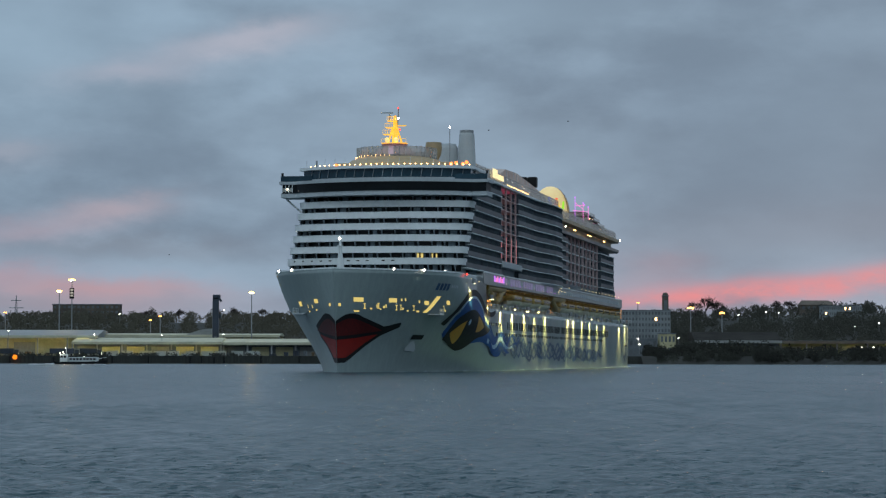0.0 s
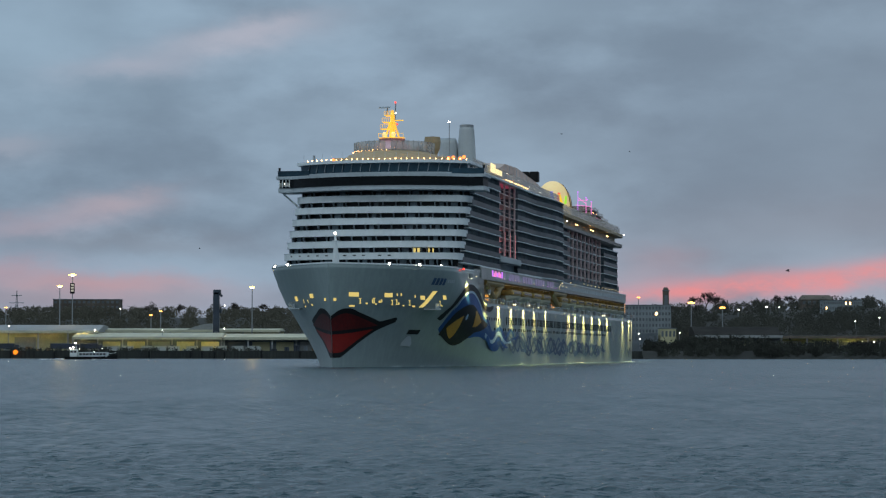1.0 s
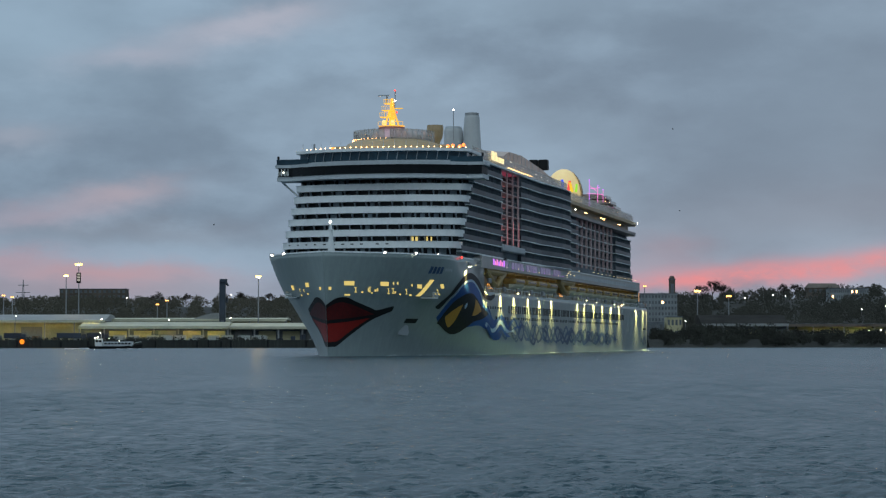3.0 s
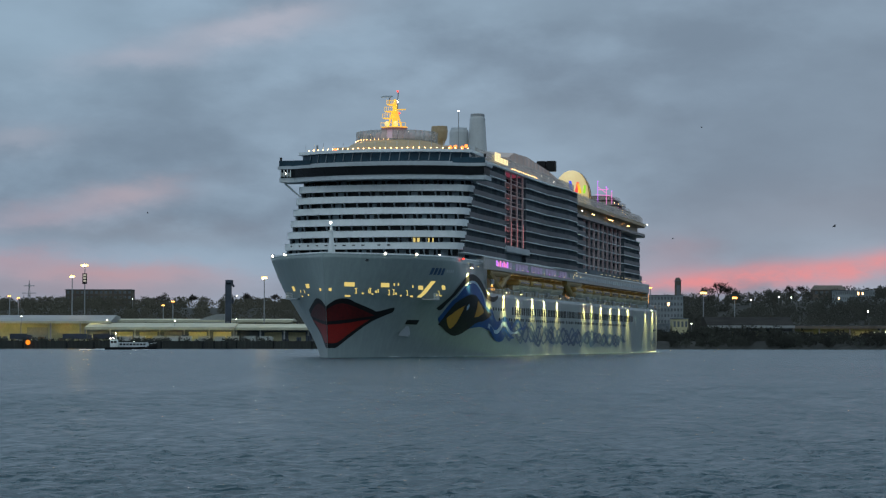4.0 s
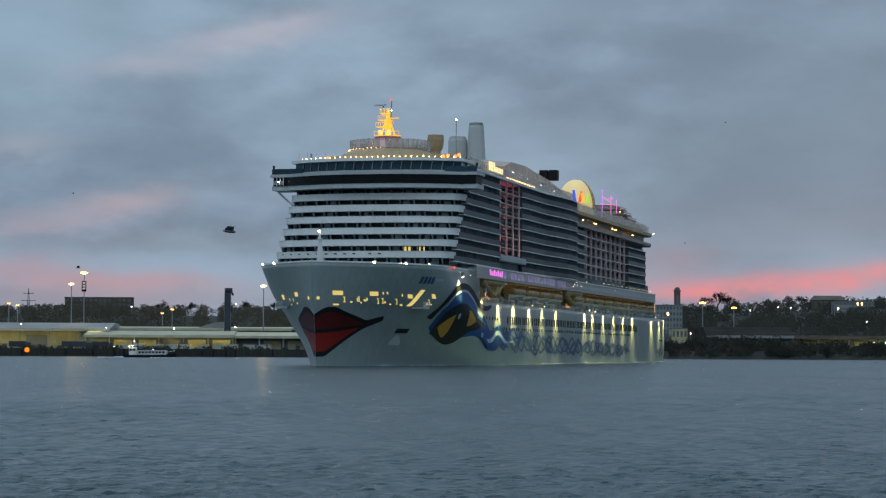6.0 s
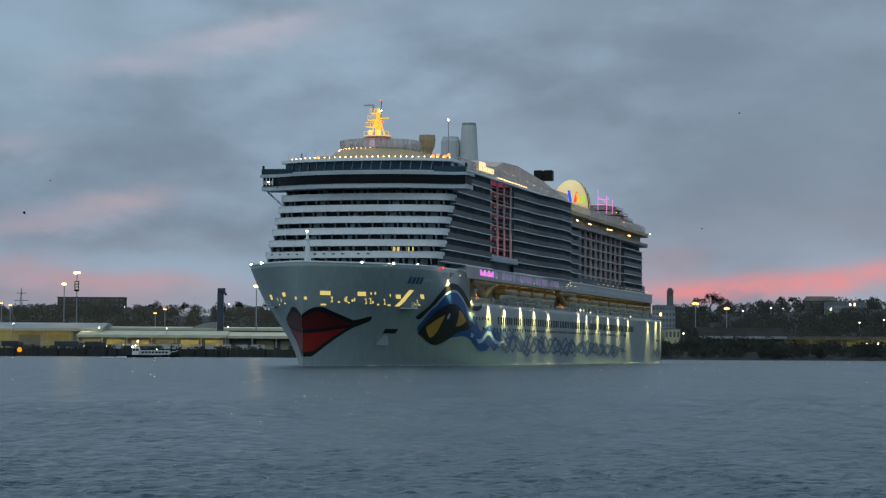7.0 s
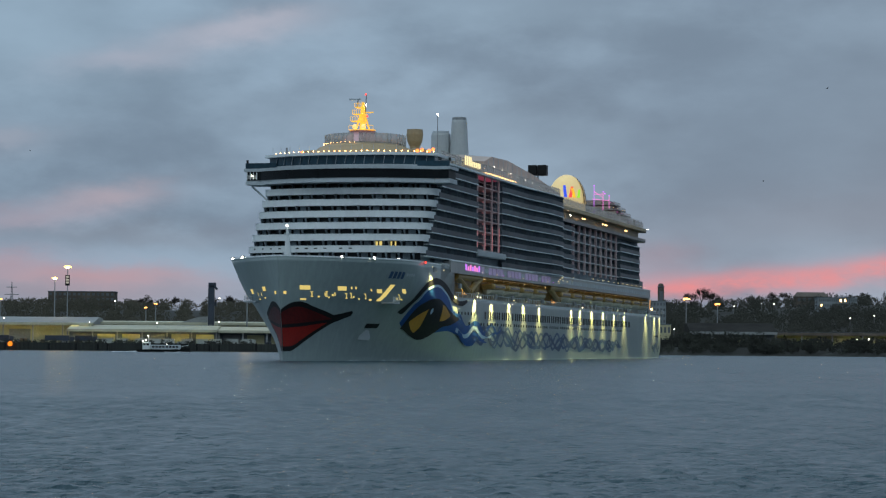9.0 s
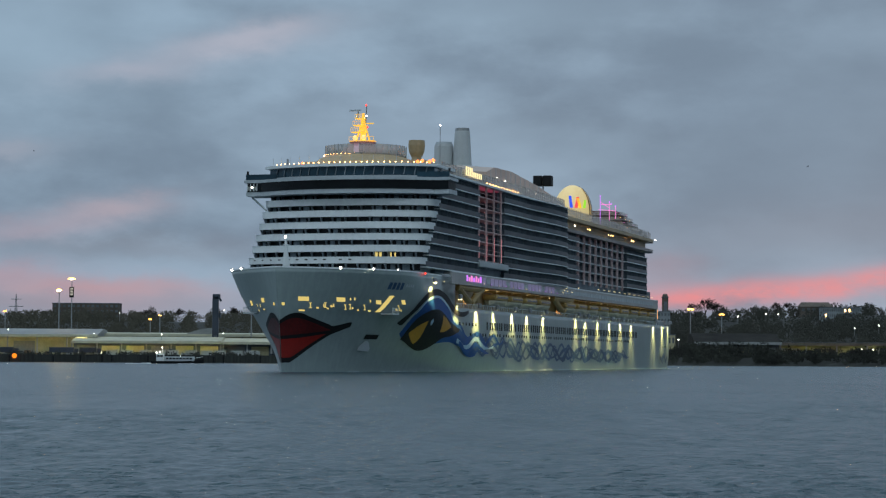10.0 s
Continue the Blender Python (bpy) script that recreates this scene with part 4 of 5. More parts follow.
def promenade():
    # lifeboats in the recess
    hullm = bmesh.new()
    rings = []
    for k in range(15):
        u = k / 14 * 2 - 1
        w = 2.1 * (1 - abs(u) ** 3.2) ** 0.6 + 0.06
        rings.append([hullm.verts.new((7.2 * u, w * math.sin(a), -1.5 * math.cos(a) * (1 - 0.25 * u * u))) for a in np.linspace(-math.pi / 2, math.pi / 2, 9)])
    for a, b in zip(rings, rings[1:]):
        for j in range(8):
            hullm.faces.new((a[j], a[j + 1], b[j + 1], b[j]))
        hullm.faces.new((a[0], b[0], b[8], a[8]))
    low = mesh_of("boat_hull", hullm, BOAT_WHITE)
    canopy = mesh_of("boat_canopy", box(-6.4, 6.4, -1.8, 1.8, 0, 1.5, bevel=0.6), BOAT_ORANGE)
    glass = mesh_of("boat_windows", box(-5.2, 5.2, 1.79, 1.84, 0.55, 0.95), GLASSY)
    davit = mesh_of("davit", box(-0.3, 0.3, -3.6, 0.4, 1.75, 2.3, bm=box(-0.3, 0.3, -3.6, -3.0, -2.5, 2.2)), BOAT_ORANGE)
    gold = mesh_of("support_bracket", prism([(-6, 0), (-1, -3.4), (1, -3.4), (6, 0)], -0.4, 0.2), BOAT_ORANGE)
    x = -107.0
    k = 0
    while x > -320:
        if not -186 < x < -168:
            boat = tagged(again("lifeboat", low, ship, pose(x, 19.4, 17.7)), "cream and orange enclosed lifeboat in davits")
            again("canopy", canopy, boat, pose(0, 0, 0.05))
            again("window_strip", glass, boat, pose(0, 0, 0.05))
            for dx in (-5, 5):
                again("davit", davit, ship, pose(x + dx, 20.4, 17.9))
        x -= 16.2
        k += 1
    # amber-lit tender bays with folding arms
    for x0 in (-64, -166):
        bay = part("tender_bay", box(x0 - 26, x0, 17.35, 17.5, 15.2, 20.5), BOAT_ORANGE, ship, "amber-lit tender bay in the hull side")
        bm = None
        for a, b in (((x0 - 2, 20.2, 20.3), (x0 - 14, 20.2, 16.6)), ((x0 - 26, 20.2, 20.3), (x0 - 15, 20.2, 16.6)), ((x0 - 2, 20.2, 20.0), (x0 - 26, 20.2, 20.0))):
            bm = rod(a, b, 0.8, 8, bm)
        part("folding_arm", bm, BOAT_ORANGE, bay)
        part("arm_hub", ball((x0 - 20, 20.2, 18.0), 1.5, n=7, size=(1.3, 0.5, 1)), BOAT_ORANGE, bay)
        for z in (16.4, 17.2):
            for k in range(8):
                part("bay_window", box(x0 - 18 - k * 0.9, x0 - 17.5 - k * 0.9, 17.5, 17.56, z - 0.25, z + 0.25), AMBER if k % 2 else BLACK, bay)
    # light strips under the ledge
    for k in range(22):
        x = -66 - 12 * k
        part("promenade_strip_light", box(x - 4.5, x + 4.5, 17.5, 17.7, 20.2, 20.4), PROM, ship)
    # rail of posts at the recess edge
    post = mesh_of("rail_post", box(-0.05, 0.05, -0.05, 0.05, 15, 16.1), WHITE)
    for k in range(130):
        again("promenade_rail_post", post, ship, pose(-64 - 2.04 * k, 20.9, 0))
    part("promenade_rail", box(-330, -63, 20.85, 20.95, 16.05, 16.18), WHITE, ship)
    # box that glows in place of amber light on the stern quarter
    part("stern_quarter_glow", box(-332.5, -331.2, 17.5, 20.2, 17.2, 20.3), AMBER, ship, "glowing amber box for the light on the stern corner")
    part("stern_platform", box(-352, -332, 12, 19.4, 16.4, 16.8), PALE, ship)
    # downlights that wash the side
    own = bmesh.new()
    n = 14
    ring = [[own.verts.new((r * math.cos(2 * math.pi * k / n), r * math.sin(2 * math.pi * k / n), z)) for k in range(n)] for r, z in ((0.50, -0.55), (0.50, 0.45), (0.34, 0.55))]
    for a, b in zip(ring, ring[1:]):
        for k in range(n):
            own.faces.new((a[k], a[(k + 1) % n], b[(k + 1) % n], b[k]))
    own.faces.new(ring[2])
    shade = mesh_of("shade", own, STEEL)
    own = bmesh.new()
    own.faces.new([own.verts.new((0.29 * math.cos(k * math.pi / 3), -0.29 * math.sin(k * math.pi / 3), 0.38)) for k in range(6)])
    lens = mesh_of("lens", own, DOWN)
    arm = mesh_of("arm", box(-0.06, 0.06, -1.05, 0, 0.50, 0.60), STEEL)
    for x, z in ((-41, 20.0), (-62.9, 16.9), (-80.9, 15.2), (-98.2, 15.2), (-117, 15.2), (-133.5, 15.2), (-152.1, 15.2), (-194.8, 15.4), (-207.5, 15.2), (-225.4, 15.1), (-243.2, 15.0), (-260.9, 15.0), (-278.8, 15.0), (-319.1, 15.2), (-337, 15.3), (-354, 15.6)):
        lamp = tagged(again("side_downlight", shade, ship, pose(x, half_breadth(x, min(z, 15)) + 1.05, z + 0.7)), "hooded downlight that washes the hull side")
        again("lens", lens, lamp, pose(0, 0, 0), "glowing lamp face")
        again("arm", arm, lamp, pose(0, 0, 0))
    # glazed fascia of the ledge
    lav = mesh_of("fascia_pane", box(-1.7, 1.7, -0.03, 0.03, -0.85, 0.85), LAVENDER)
    dull = mesh_of("fascia_pane", box(-1.7, 1.7, -0.03, 0.03, -0.55, 0.55), PALE)
    for k in range(62):
        x = -72 - 4.0 * k
        again("fascia_pane", lav if k < 24 and k % 5 else dull, ship, pose(x, 21.24, 22.1))
    # coloured lamps on the promenade deck
    for k in range(7):
        part("purple_window", box(-72.5 - 2.1 * k, -71.2 - 2.1 * k, 21.2, 21.32, 21.6, 23.0 - 0.4 * (k % 2)), MAGENTA if k % 3 else PURPLE, ship)
    for k in range(13):
        x = -88 - 7.4 * k
        part("rail_light", ball((x, 21.28, 21.5), 0.1, n=4), PURPLE if k % 2 else SIGN_GLOW, ship)
    for k in range(12):
        part("rail_light", box(-229 - 8.2 * k, -226 - 8.2 * k, 20.9, 21.0, 24.25, 24.33), SIGN_GLOW, ship)
    for x, z in ((-176, 22.0), (-178, 22.6), (-181, 23.2), (-182, 22.4), (-188, 22.3), (-197, 23.8)):
        part("promenade_lamp", ball((x, 21.35, z), 0.14, n=5), SIGN_GLOW, ship)


promenade()


def top_deck():
    # wind screens along the roof edge
    post = mesh_of("screen_post", box(-0.08, 0.08, -0.08, 0.08, 0, 2.6), SCREEN)
    scr = part("roof_wind_screen", box(-182, -52, 20.3, 20.42, 46.2, 48.6), CLEAR, ship, "long glass wind screen along the roof edge")
    for k in range(52):
        again("screen_post", post, scr, pose(-52 - 2.5 * k, 20.36, 46.2))
    scr = part("roof_wind_screen", box(-318, -184, 20.2, 20.32, 44.2, 46.4), CLEAR, ship, "long glass wind screen along the roof edge")
    for k in range(53):
        again("screen_post", post, scr, pose(-184 - 2.5 * k, 20.26, 44.2))
    for k in range(9):
        x = -72.0 - 1.75 * k
        part("sign_letter", box(x - 0.75, x, 20.7, 20.85, 47.0, 49.2 if k < 4 else 48.3), SIGN_GLOW, ship, "glowing plain sign bar")
    for k in range(12):
        part("strip_lamp", box(-92 - 2.9 * k, -91.4 - 2.9 * k, 20.9, 21.05, 46.45, 46.6), BULB, ship)
    # roof houses amidships
    part("roof_house", box(-130, -56, -15, 15, 46.2, 49.6, bevel=0.5), BEIGE, ship)
    h = part("slide_tower", box(-176, -104, -12, 14, 46.2, 51.0, bevel=0.8), GLOW_SCREEN, ship)
    part("arched_roof", turned([(16, 50), (14.5, 52.4), (9, 54.2), (3, 54.8)], -142, 4, 28, sx=1.9, sy=0.62), SCREEN, h)
    for x, y, z in ((-124, 13, 52.0), (-130, 13, 51.8)):
        part("red_lamp", ball((x, y, z), 0.4, n=5), ORANGE_LIGHT, h)
    bm = bmesh.new()
    side = [(-112, 48), (-112, 51.6), (-120, 53.4), (-138, 53.8), (-170, 52.2), (-205, 49.2), (-205, 46)]
    near = [bm.verts.new((x, 15.5, z - 0.5)) for x, z in side]
    far = [bm.verts.new((x, 2.0, z + 0.4)) for x, z in side]
    bm.faces.new(near), bm.faces.new(far[::-1])
    for i in range(len(side)):
        bm.faces.new((near[i], near[(i + 1) % len(side)], far[(i + 1) % len(side)], far[i]))
    hall = part("sports_hall", bm, GLOW_SCREEN, ship, "translucent sloping roof hall amidships, lamp light put in as glow")
    for k in range(16):
        x = -116 - 5.4 * k
        part("hall_rib", box(x - 0.12, x + 0.12, 15.5, 15.62, 46.4, lerp(-x, [112, 120, 138, 170, 205], [51.0, 52.8, 53.2, 51.6, 48.6])), PALE, hall)
    for k in range(7):
        part("hall_lamp", ball((-122 - 9 * k, 15.7, 50.4 - 0.2 * k), 0.12, n=4), FLOOD, hall)
    f = part("funnel", turned([(2.9, 50), (2.5, 57), (2.1, 64.2), (1.9, 64.9)], -141, 1.1, 24), FUNNEL, ship, "tall pale tapering funnel")
    part("funnel_cap", turned([(1.95, 64.6), (1.9, 65.5), (1.6, 65.6)], -141, 1.1, 24), STEEL, f)
    g = part("short_funnel", turned([(2.7, 50), (2.6, 60.6), (2.4, 61.3)], -140.7, -4.0, 24), FUNNEL, ship, "shorter pale cylindrical funnel")
    part("cap_ring", turned([(2.2, 61.3), (2.2, 61.8)], -140.7, -4.0, 24), PALE, g)
    part("water_tank", turned([(1.2, 49), (1.3, 54), (1.9, 55.2), (2.15, 57.0), (2.0, 58.3)], -99, 0.5, 20), BEIGE, ship, "beige bucket-shaped tank")
    pole = part("light_pole", rod((-122.7, 0, 53), (-122.7, 0, 64.3), 0.09, 6), STEEL, ship)
    part("pole_lamp", ball((-122.7, 0, 64.6), 0.26, n=6), FLOOD, pole, "bright white lamp")
    for y in (3.6, 6.6):
        part("loudspeaker_cabinet", box(-222, -219, y - 1.35, y + 1.35, 55.6, 58.8, bevel=0.3), BLACK, ship, "black cabinet above the pool deck")
    part("cabinet_truss", rod((-220.5, 5.1, 44), (-220.5, 5.1, 56), 0.25, 6), STEEL, ship)
    cx, cy, cz, rx, ry, rz = -254.0, 7.0, 49.4, 8.0, 6.0, 9.0
    d = part("theatre_dome", ball((cx, cy, cz), 1.0, n=16, size=(rx, ry, rz)), DOME_GLOW, ship, "glowing cream dome")
    for p in d.data.polygons:
        p.use_smooth = True

    def on_dome(name, a0, a1, e0, e1, lean, material, label=""):
        own = bmesh.new()
        grid = []
        for j in range(6):
            e = e0 + (e1 - e0) * j / 5
            grid.append([own.verts.new((cx + 1.03 * rx * math.cos(radians(a)) * math.cos(radians(e)), cy + 1.03 * ry * math.sin(radians(a)) * math.cos(radians(e)), cz + 1.03 * rz * math.sin(radians(e))))
                         for a in (a0 + lean * j, (a0 + a1) / 2 + lean * j, a1 + lean * j)])
        for p, q in zip(grid, grid[1:]):
            for k in range(2):
                own.faces.new((p[k], p[k + 1], q[k + 1], q[k]))
        part(name, own, material, d, label)

    for k, c in enumerate(((0.05, 0.12, 0.9), (0.95, 0.10, 0.10), (1.0, 0.62, 0.04), (0.35, 0.8, 0.06))):
        on_dome("colour_bar", 8 + 13 * k, 17 + 13 * k, 8, 34 - 3 * k, 1.6 if k % 2 else -1.2, lamp_material("colour_bar", c, 1.0), "plain glowing colour shape")
    for k in range(5):
        on_dome("dome_panel", 74 + 9 * k, 80 + 9 * k, -5, 70 - 9 * k, 0, WARM_PANEL if k % 2 else BLACK, "dark panel on the flank of the dome")
    s = part("climbing_frame", rod((-268, 13, 46), (-268, 13, 55.6), 0.10, 6), PURPLE, ship, "purple-lit climbing frame")
    for a, b in (((-268, 13, 54), (-273, 15, 52.2)), ((-268, 13, 53), (-276, 15, 53.6)), ((-273, 15, 48), (-273, 15, 54)), ((-270, 12, 51.6), (-278, 16, 51.6)), ((-278, 16, 49), (-278, 16, 53))):
        part("lit_bar", rod(a, b, 0.10, 5), MAGENTA, s)
    for x, y, z in ((-268, 13, 55.8), (-273, 15, 54.2), (-278, 16, 53.2), (-276, 15, 53.8)):
        part("tip_lamp", ball((x, y, z), 0.24, n=5), PURPLE, s)
    # stepped terraces above the stern, each with a set-back glazed wall and a rail
    for k in range(5):
        z, port, aft, fore = 44.2 + 1.75 * k, 20.0 - 1.4 * k, -318 + 2.0 * k, -290 - 0.8 * k
        tier = part("terrace", prism([(fore, -port + 4), (fore, port - 1.5), (fore - 1.5, port), (aft + 3, port), (aft, port - 3), (aft, -port + 4)], z, z + 0.4), WARM_PANEL, ship, "stepped terrace deck")
        part("terrace_wall", box(aft + 2, fore - 2, -port + 6, port - 2.2, z + 0.4, z + 1.66), PINK_LIGHT_WALL if k > 1 else BEIGE, tier)
        part("terrace_rail", box(aft + 3, fore - 1.5, port - 0.12, port - 0.06, z + 0.4, z + 1.25), CLEAR, tier)
        part("terrace_rail", box(fore - 0.1, fore - 0.04, -port + 4, port - 1.5, z + 0.4, z + 1.25), CLEAR, tier)
        for m in range(3):
            part("terrace_lamp", ball((fore - 6 - 8 * m, port - 2.1, z + 1.2), 0.12, n=4), BULB if k % 2 else MAGENTA, tier)


top_deck()


# ------------------------------------------------------------------ far shore
def hill_height(x, y):
    top = lerp(x, [-900, -330, -260, -120, 0, 100, 180, 300, 420, 900], [26, 26, 27, 27, 26, 27, 30, 35, 34, 30])
    rise = min(1, max(0, (y - 1330) / 230))
    return 4.0 + (top - 4.0) * rise * rise * (3 - 2 * rise)


def shore():
    xs = [-6000, -2500, -1200] + [-700 + 35 * i for i in range(41)] + [1200, 2500, 6000]
    ys = [1201, 1330] + [1330 + 23 * i for i in range(1, 11)] + [1650, 1900, 2400, 3200, 4800]
    bm = bmesh.new()
    grid = [[bm.verts.new((x, y, hill_height(x, y))) for x in xs] for y in ys]
    for a, b in zip(grid, grid[1:]):
        for k in range(len(xs) - 1):
            bm.faces.new((a[k], a[k + 1], b[k + 1], b[k]))
    tagged(part("ground", bm, GROUND), "dark quay ground rising to a wooded hill", "ground", kind="structure")
    wall = part("quay_wall", box(-6000, 6000, 1200, 1202, -3, 4.1), QUAY)
    tagged(wall, "dark weathered quay wall at the water", "quay wall", kind="structure")
    fender = mesh_of("fender", box(-0.5, 0.5, -0.5, 0, 0.3, 3.8), BLACK)
    rng = random.Random(21)
    x = -330.0
    while x < -40:
        again("fender", fender, wall, pose(x, 1200, rng.uniform(-0.6, 0.1)))
        x += rng.choice((6, 9, 14, 22)) * rng.uniform(0.8, 1.2)
    # rough bank that falls to the water beside the quay
    own = bmesh.new()
    rows = [[own.verts.new((bx, by + rng.uniform(-1, 1) * (by < 1199), bz + rng.uniform(-0.4, 0.4) * (by < 1199))) for bx in [104, *range(112, 460, 4), 1500, 6000]]
            for by, bz in ((1186, -0.8), (1190, 0.6), (1194, 2.0), (1199.5, 4.3), (1203, 4.2))]
    for a, b in zip(rows, rows[1:]):
        for k in range(len(a) - 1):
            own.faces.new((a[k], a[k + 1], b[k + 1], b[k]))
    tagged(part("bank", own, GROUND), "rough dark overgrown bank at the water", "bank", kind="structure")


shore()


def woods(name, spots, size, label, material=FOREST, leaves=70, seed=1):
    """Many far crowns of small leaf clumps as one body."""
    rng = np.random.default_rng(seed)
    verts, faces = [], []
    for x, y, z, r, h in spots:
        n = leaves
        a = rng.uniform(0, 2 * np.pi, n)
        v = rng.uniform(-0.9, 1, n)
        rad = r * np.sqrt(1 - v * v * 0.9) * rng.uniform(0.55, 1.05, n)
        cx, cy, cz = x + rad * np.cos(a), y + rad * np.sin(a), z + h * (0.5 + 0.5 * v) + rng.normal(0, 0.5, n)
        for p in np.stack([cx, cy, cz], 1):
            t = p + rng.normal(0, 1, (3, 3)) * (size, size * 0.22, size)
            k = len(verts)
            verts += t.tolist()
            faces.append((k, k + 1, k + 2))
    me = bpy.data.meshes.new(name)
    me.from_pydata(verts, [], faces)
    me.materials.append(material)
    return tagged(new(name, me), label, "trees", kind="stuff")


def plant():
    rng = random.Random(7)
    spots = []
    for k in range(1150):
        x = rng.uniform(-420, 420)
        y = rng.uniform(1370, 1640)
        if -40 < x < 60:
            continue
        r = rng.uniform(3.0, 5.5)
        spots.append((x, y, hill_height(x, y) - 1, r, rng.uniform(6.5, 9.5)))
    for k in range(420):
        x = rng.uniform(128, 420)
        y = rng.uniform(1335, 1480)
        spots.append((x, y, hill_height(x, y) - 1, rng.uniform(3.0, 5.0), rng.uniform(6.0, 8.5)))
    # left half takes the foliage copy with lamp light in its colour
    woods("hill_wood", [q for q in spots if q[0] < 0], 0.55, "dense winter wood on the hill, lamp light put in its colour", LIGHT_TINTED_WOOD, 190)
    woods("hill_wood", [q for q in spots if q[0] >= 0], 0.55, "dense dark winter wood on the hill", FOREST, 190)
    spots = [(rng.uniform(128, 420), rng.uniform(1202, 1226), 3.2, rng.uniform(1.6, 3.6), rng.uniform(3, 6.5)) for k in range(330)]
    spots += [(rng.uniform(128, 172), rng.uniform(1206, 1228), 3.2, rng.uniform(2.0, 3.4), rng.uniform(6, 9.5)) for k in range(60)]
    spots += [(rng.uniform(108, 136), rng.uniform(1206, 1228), 3.2, rng.uniform(2.0, 3.0), rng.uniform(4, 7)) for k in range(50)]
    spots += [(rng.uniform(108, 420), rng.uniform(1189, 1203), 1.6, rng.uniform(1.2, 3.0), rng.uniform(2.5, 5.0)) for k in range(260)]
    woods("quay_scrub", spots, 0.6, "dark scrub along the quay", SCRUB, 70, 2)
    spots = [(rng.uniform(-330, -95), rng.uniform(1202, 1208), 3.6, rng.uniform(1.0, 1.8), rng.uniform(0.8, 1.8)) for k in range(200)]
    woods("quay_weeds", spots, 0.35, "low dark growth and gear along the quay edge", SCRUB, 40, 3)


plant()


def bare_tree(x, y, z, height, spread, seed, label):
    rng = random.Random(seed)
    verts, faces = [], []

    def limb(a, way, length, r, depth):
        b = a + way * length
        side = way.cross(Vector((0, 1, 0.1))).normalized()
        k = len(verts)
        for c, w in ((a, r), (b, r * 0.6)):
            for ang in (0, 2.1, 4.2):
                verts.append(tuple(c + (side * math.cos(ang) + way.cross(side) * math.sin(ang)) * w))
        for i in range(3):
            faces.append((k + i, k + (i + 1) % 3, k + 3 + (i + 1) % 3, k + 3 + i))
        if depth:
            for _ in range(4 if depth > 1 else 3):
                d = (way + Vector((rng.gauss(0, spread), rng.gauss(0, spread), rng.gauss(0.12, spread * 0.6)))).normalized()
                limb(a + way * length * rng.uniform(0.55, 1.0), d, length * rng.uniform(0.68, 0.92), max(0.05, r * 0.62), depth - 1)

    limb(Vector((0, 0, 0)), Vector((0.02, 0, 1)).normalized(), height * 0.20, height * 0.020, 5)
    root = tagged(new("tree"), label, "tree")
    root.matrix_basis = pose(x, y, z)
    for name, cut in (("trunk", slice(0, 4)), ("crown", slice(4, None))):
        me = bpy.data.meshes.new(name)
        me.from_pydata(verts, [], faces[cut])
        me.materials.append(BARK)
        ob = new(name, me)
        ob.parent = root
    return root


for x, h, k in ((166, 17, 11), (172.5, 20, 31), (179, 18, 32)):
    bare_tree(x, 1500, 31, h, 0.62, k, "broad bare winter tree on the skyline")
bare_tree(150, 1510, 28, 12, 0.5, 12, "small bare winter tree on the skyline")
for i, (x, h) in enumerate(((-196, 13), (-176, 12), (-150, 12), (-140, 13), (-120, 12), (222, 12), (230, 12))):
    bare_tree(x, 1520, 28.5 if x < 0 else 34, h, 0.6, 20 + i, "bare winter tree above the wood")


def high_mast(x, y, z, head, base=4.0, size=1.6, banner=False, flood=False, label="tall steel light mast with bright sodium lamps"):
    root = tagged(new("light_mast"), label, "light mast", "light masts on the quay")
    root.matrix_basis = pose(x, y, base)
    h = z - base
    part("pole", rod((0, 0, 0), (0, 0, h), 0.42, 8, None, 0.22), STEEL, root)
    part("head_ring", box(-size * 0.7, size * 0.7, -0.3, 0.5, h - 0.2, h + 0.1, bevel=0.05), STEEL, root)
    n = 5 if size > 1 else 2
    for k in range(n):
        dx = -size + 2 * size * k / (n - 1)
        part("lamp", ball((dx * 0.62, -0.5, h - 0.35 + 0.3 * (1 - abs(dx) / size)), 0.42 * size ** 0.5, n=5, size=(1.2, 1, 0.8)), head, root, "glaring lamp head")
    if flood:
        for k in range(2):
            dx = -0.5 + k
            shell = part("floodlight", box(dx - 0.42, dx + 0.42, -0.85, -0.3, h - 1.0, h - 0.3, bm=box(dx - 0.42, dx + 0.42, -1.25, -0.85, h - 0.34, h - 0.3)), STEEL, root, "hooded floodlight aimed over the water")
            own = bmesh.new()
            own.faces.new([own.verts.new((dx + u, -0.87, h + v)) for u, v in ((-0.34, -0.92), (0.34, -0.92), (0.34, -0.4), (-0.34, -0.4))])
            part("lens", own, WATERLIGHT, shell)
    if banner:
        part("sign_plate", box(-1.3, 1.3, -0.6, -0.4, h - 11, h - 5), BLACK, root, "tall dark sign plate")
        for k, z0 in enumerate((h - 6.6, h - 8.2, h - 9.8)):
            part("sign_mark", box(-0.8, 0.8, -0.66, -0.61, z0, z0 + 1.1), SIGN_SOFT, root)
    return root


SIGN_SOFT = lamp_material("soft_lit_sign", (0.75, 0.72, 0.62), 0.5)


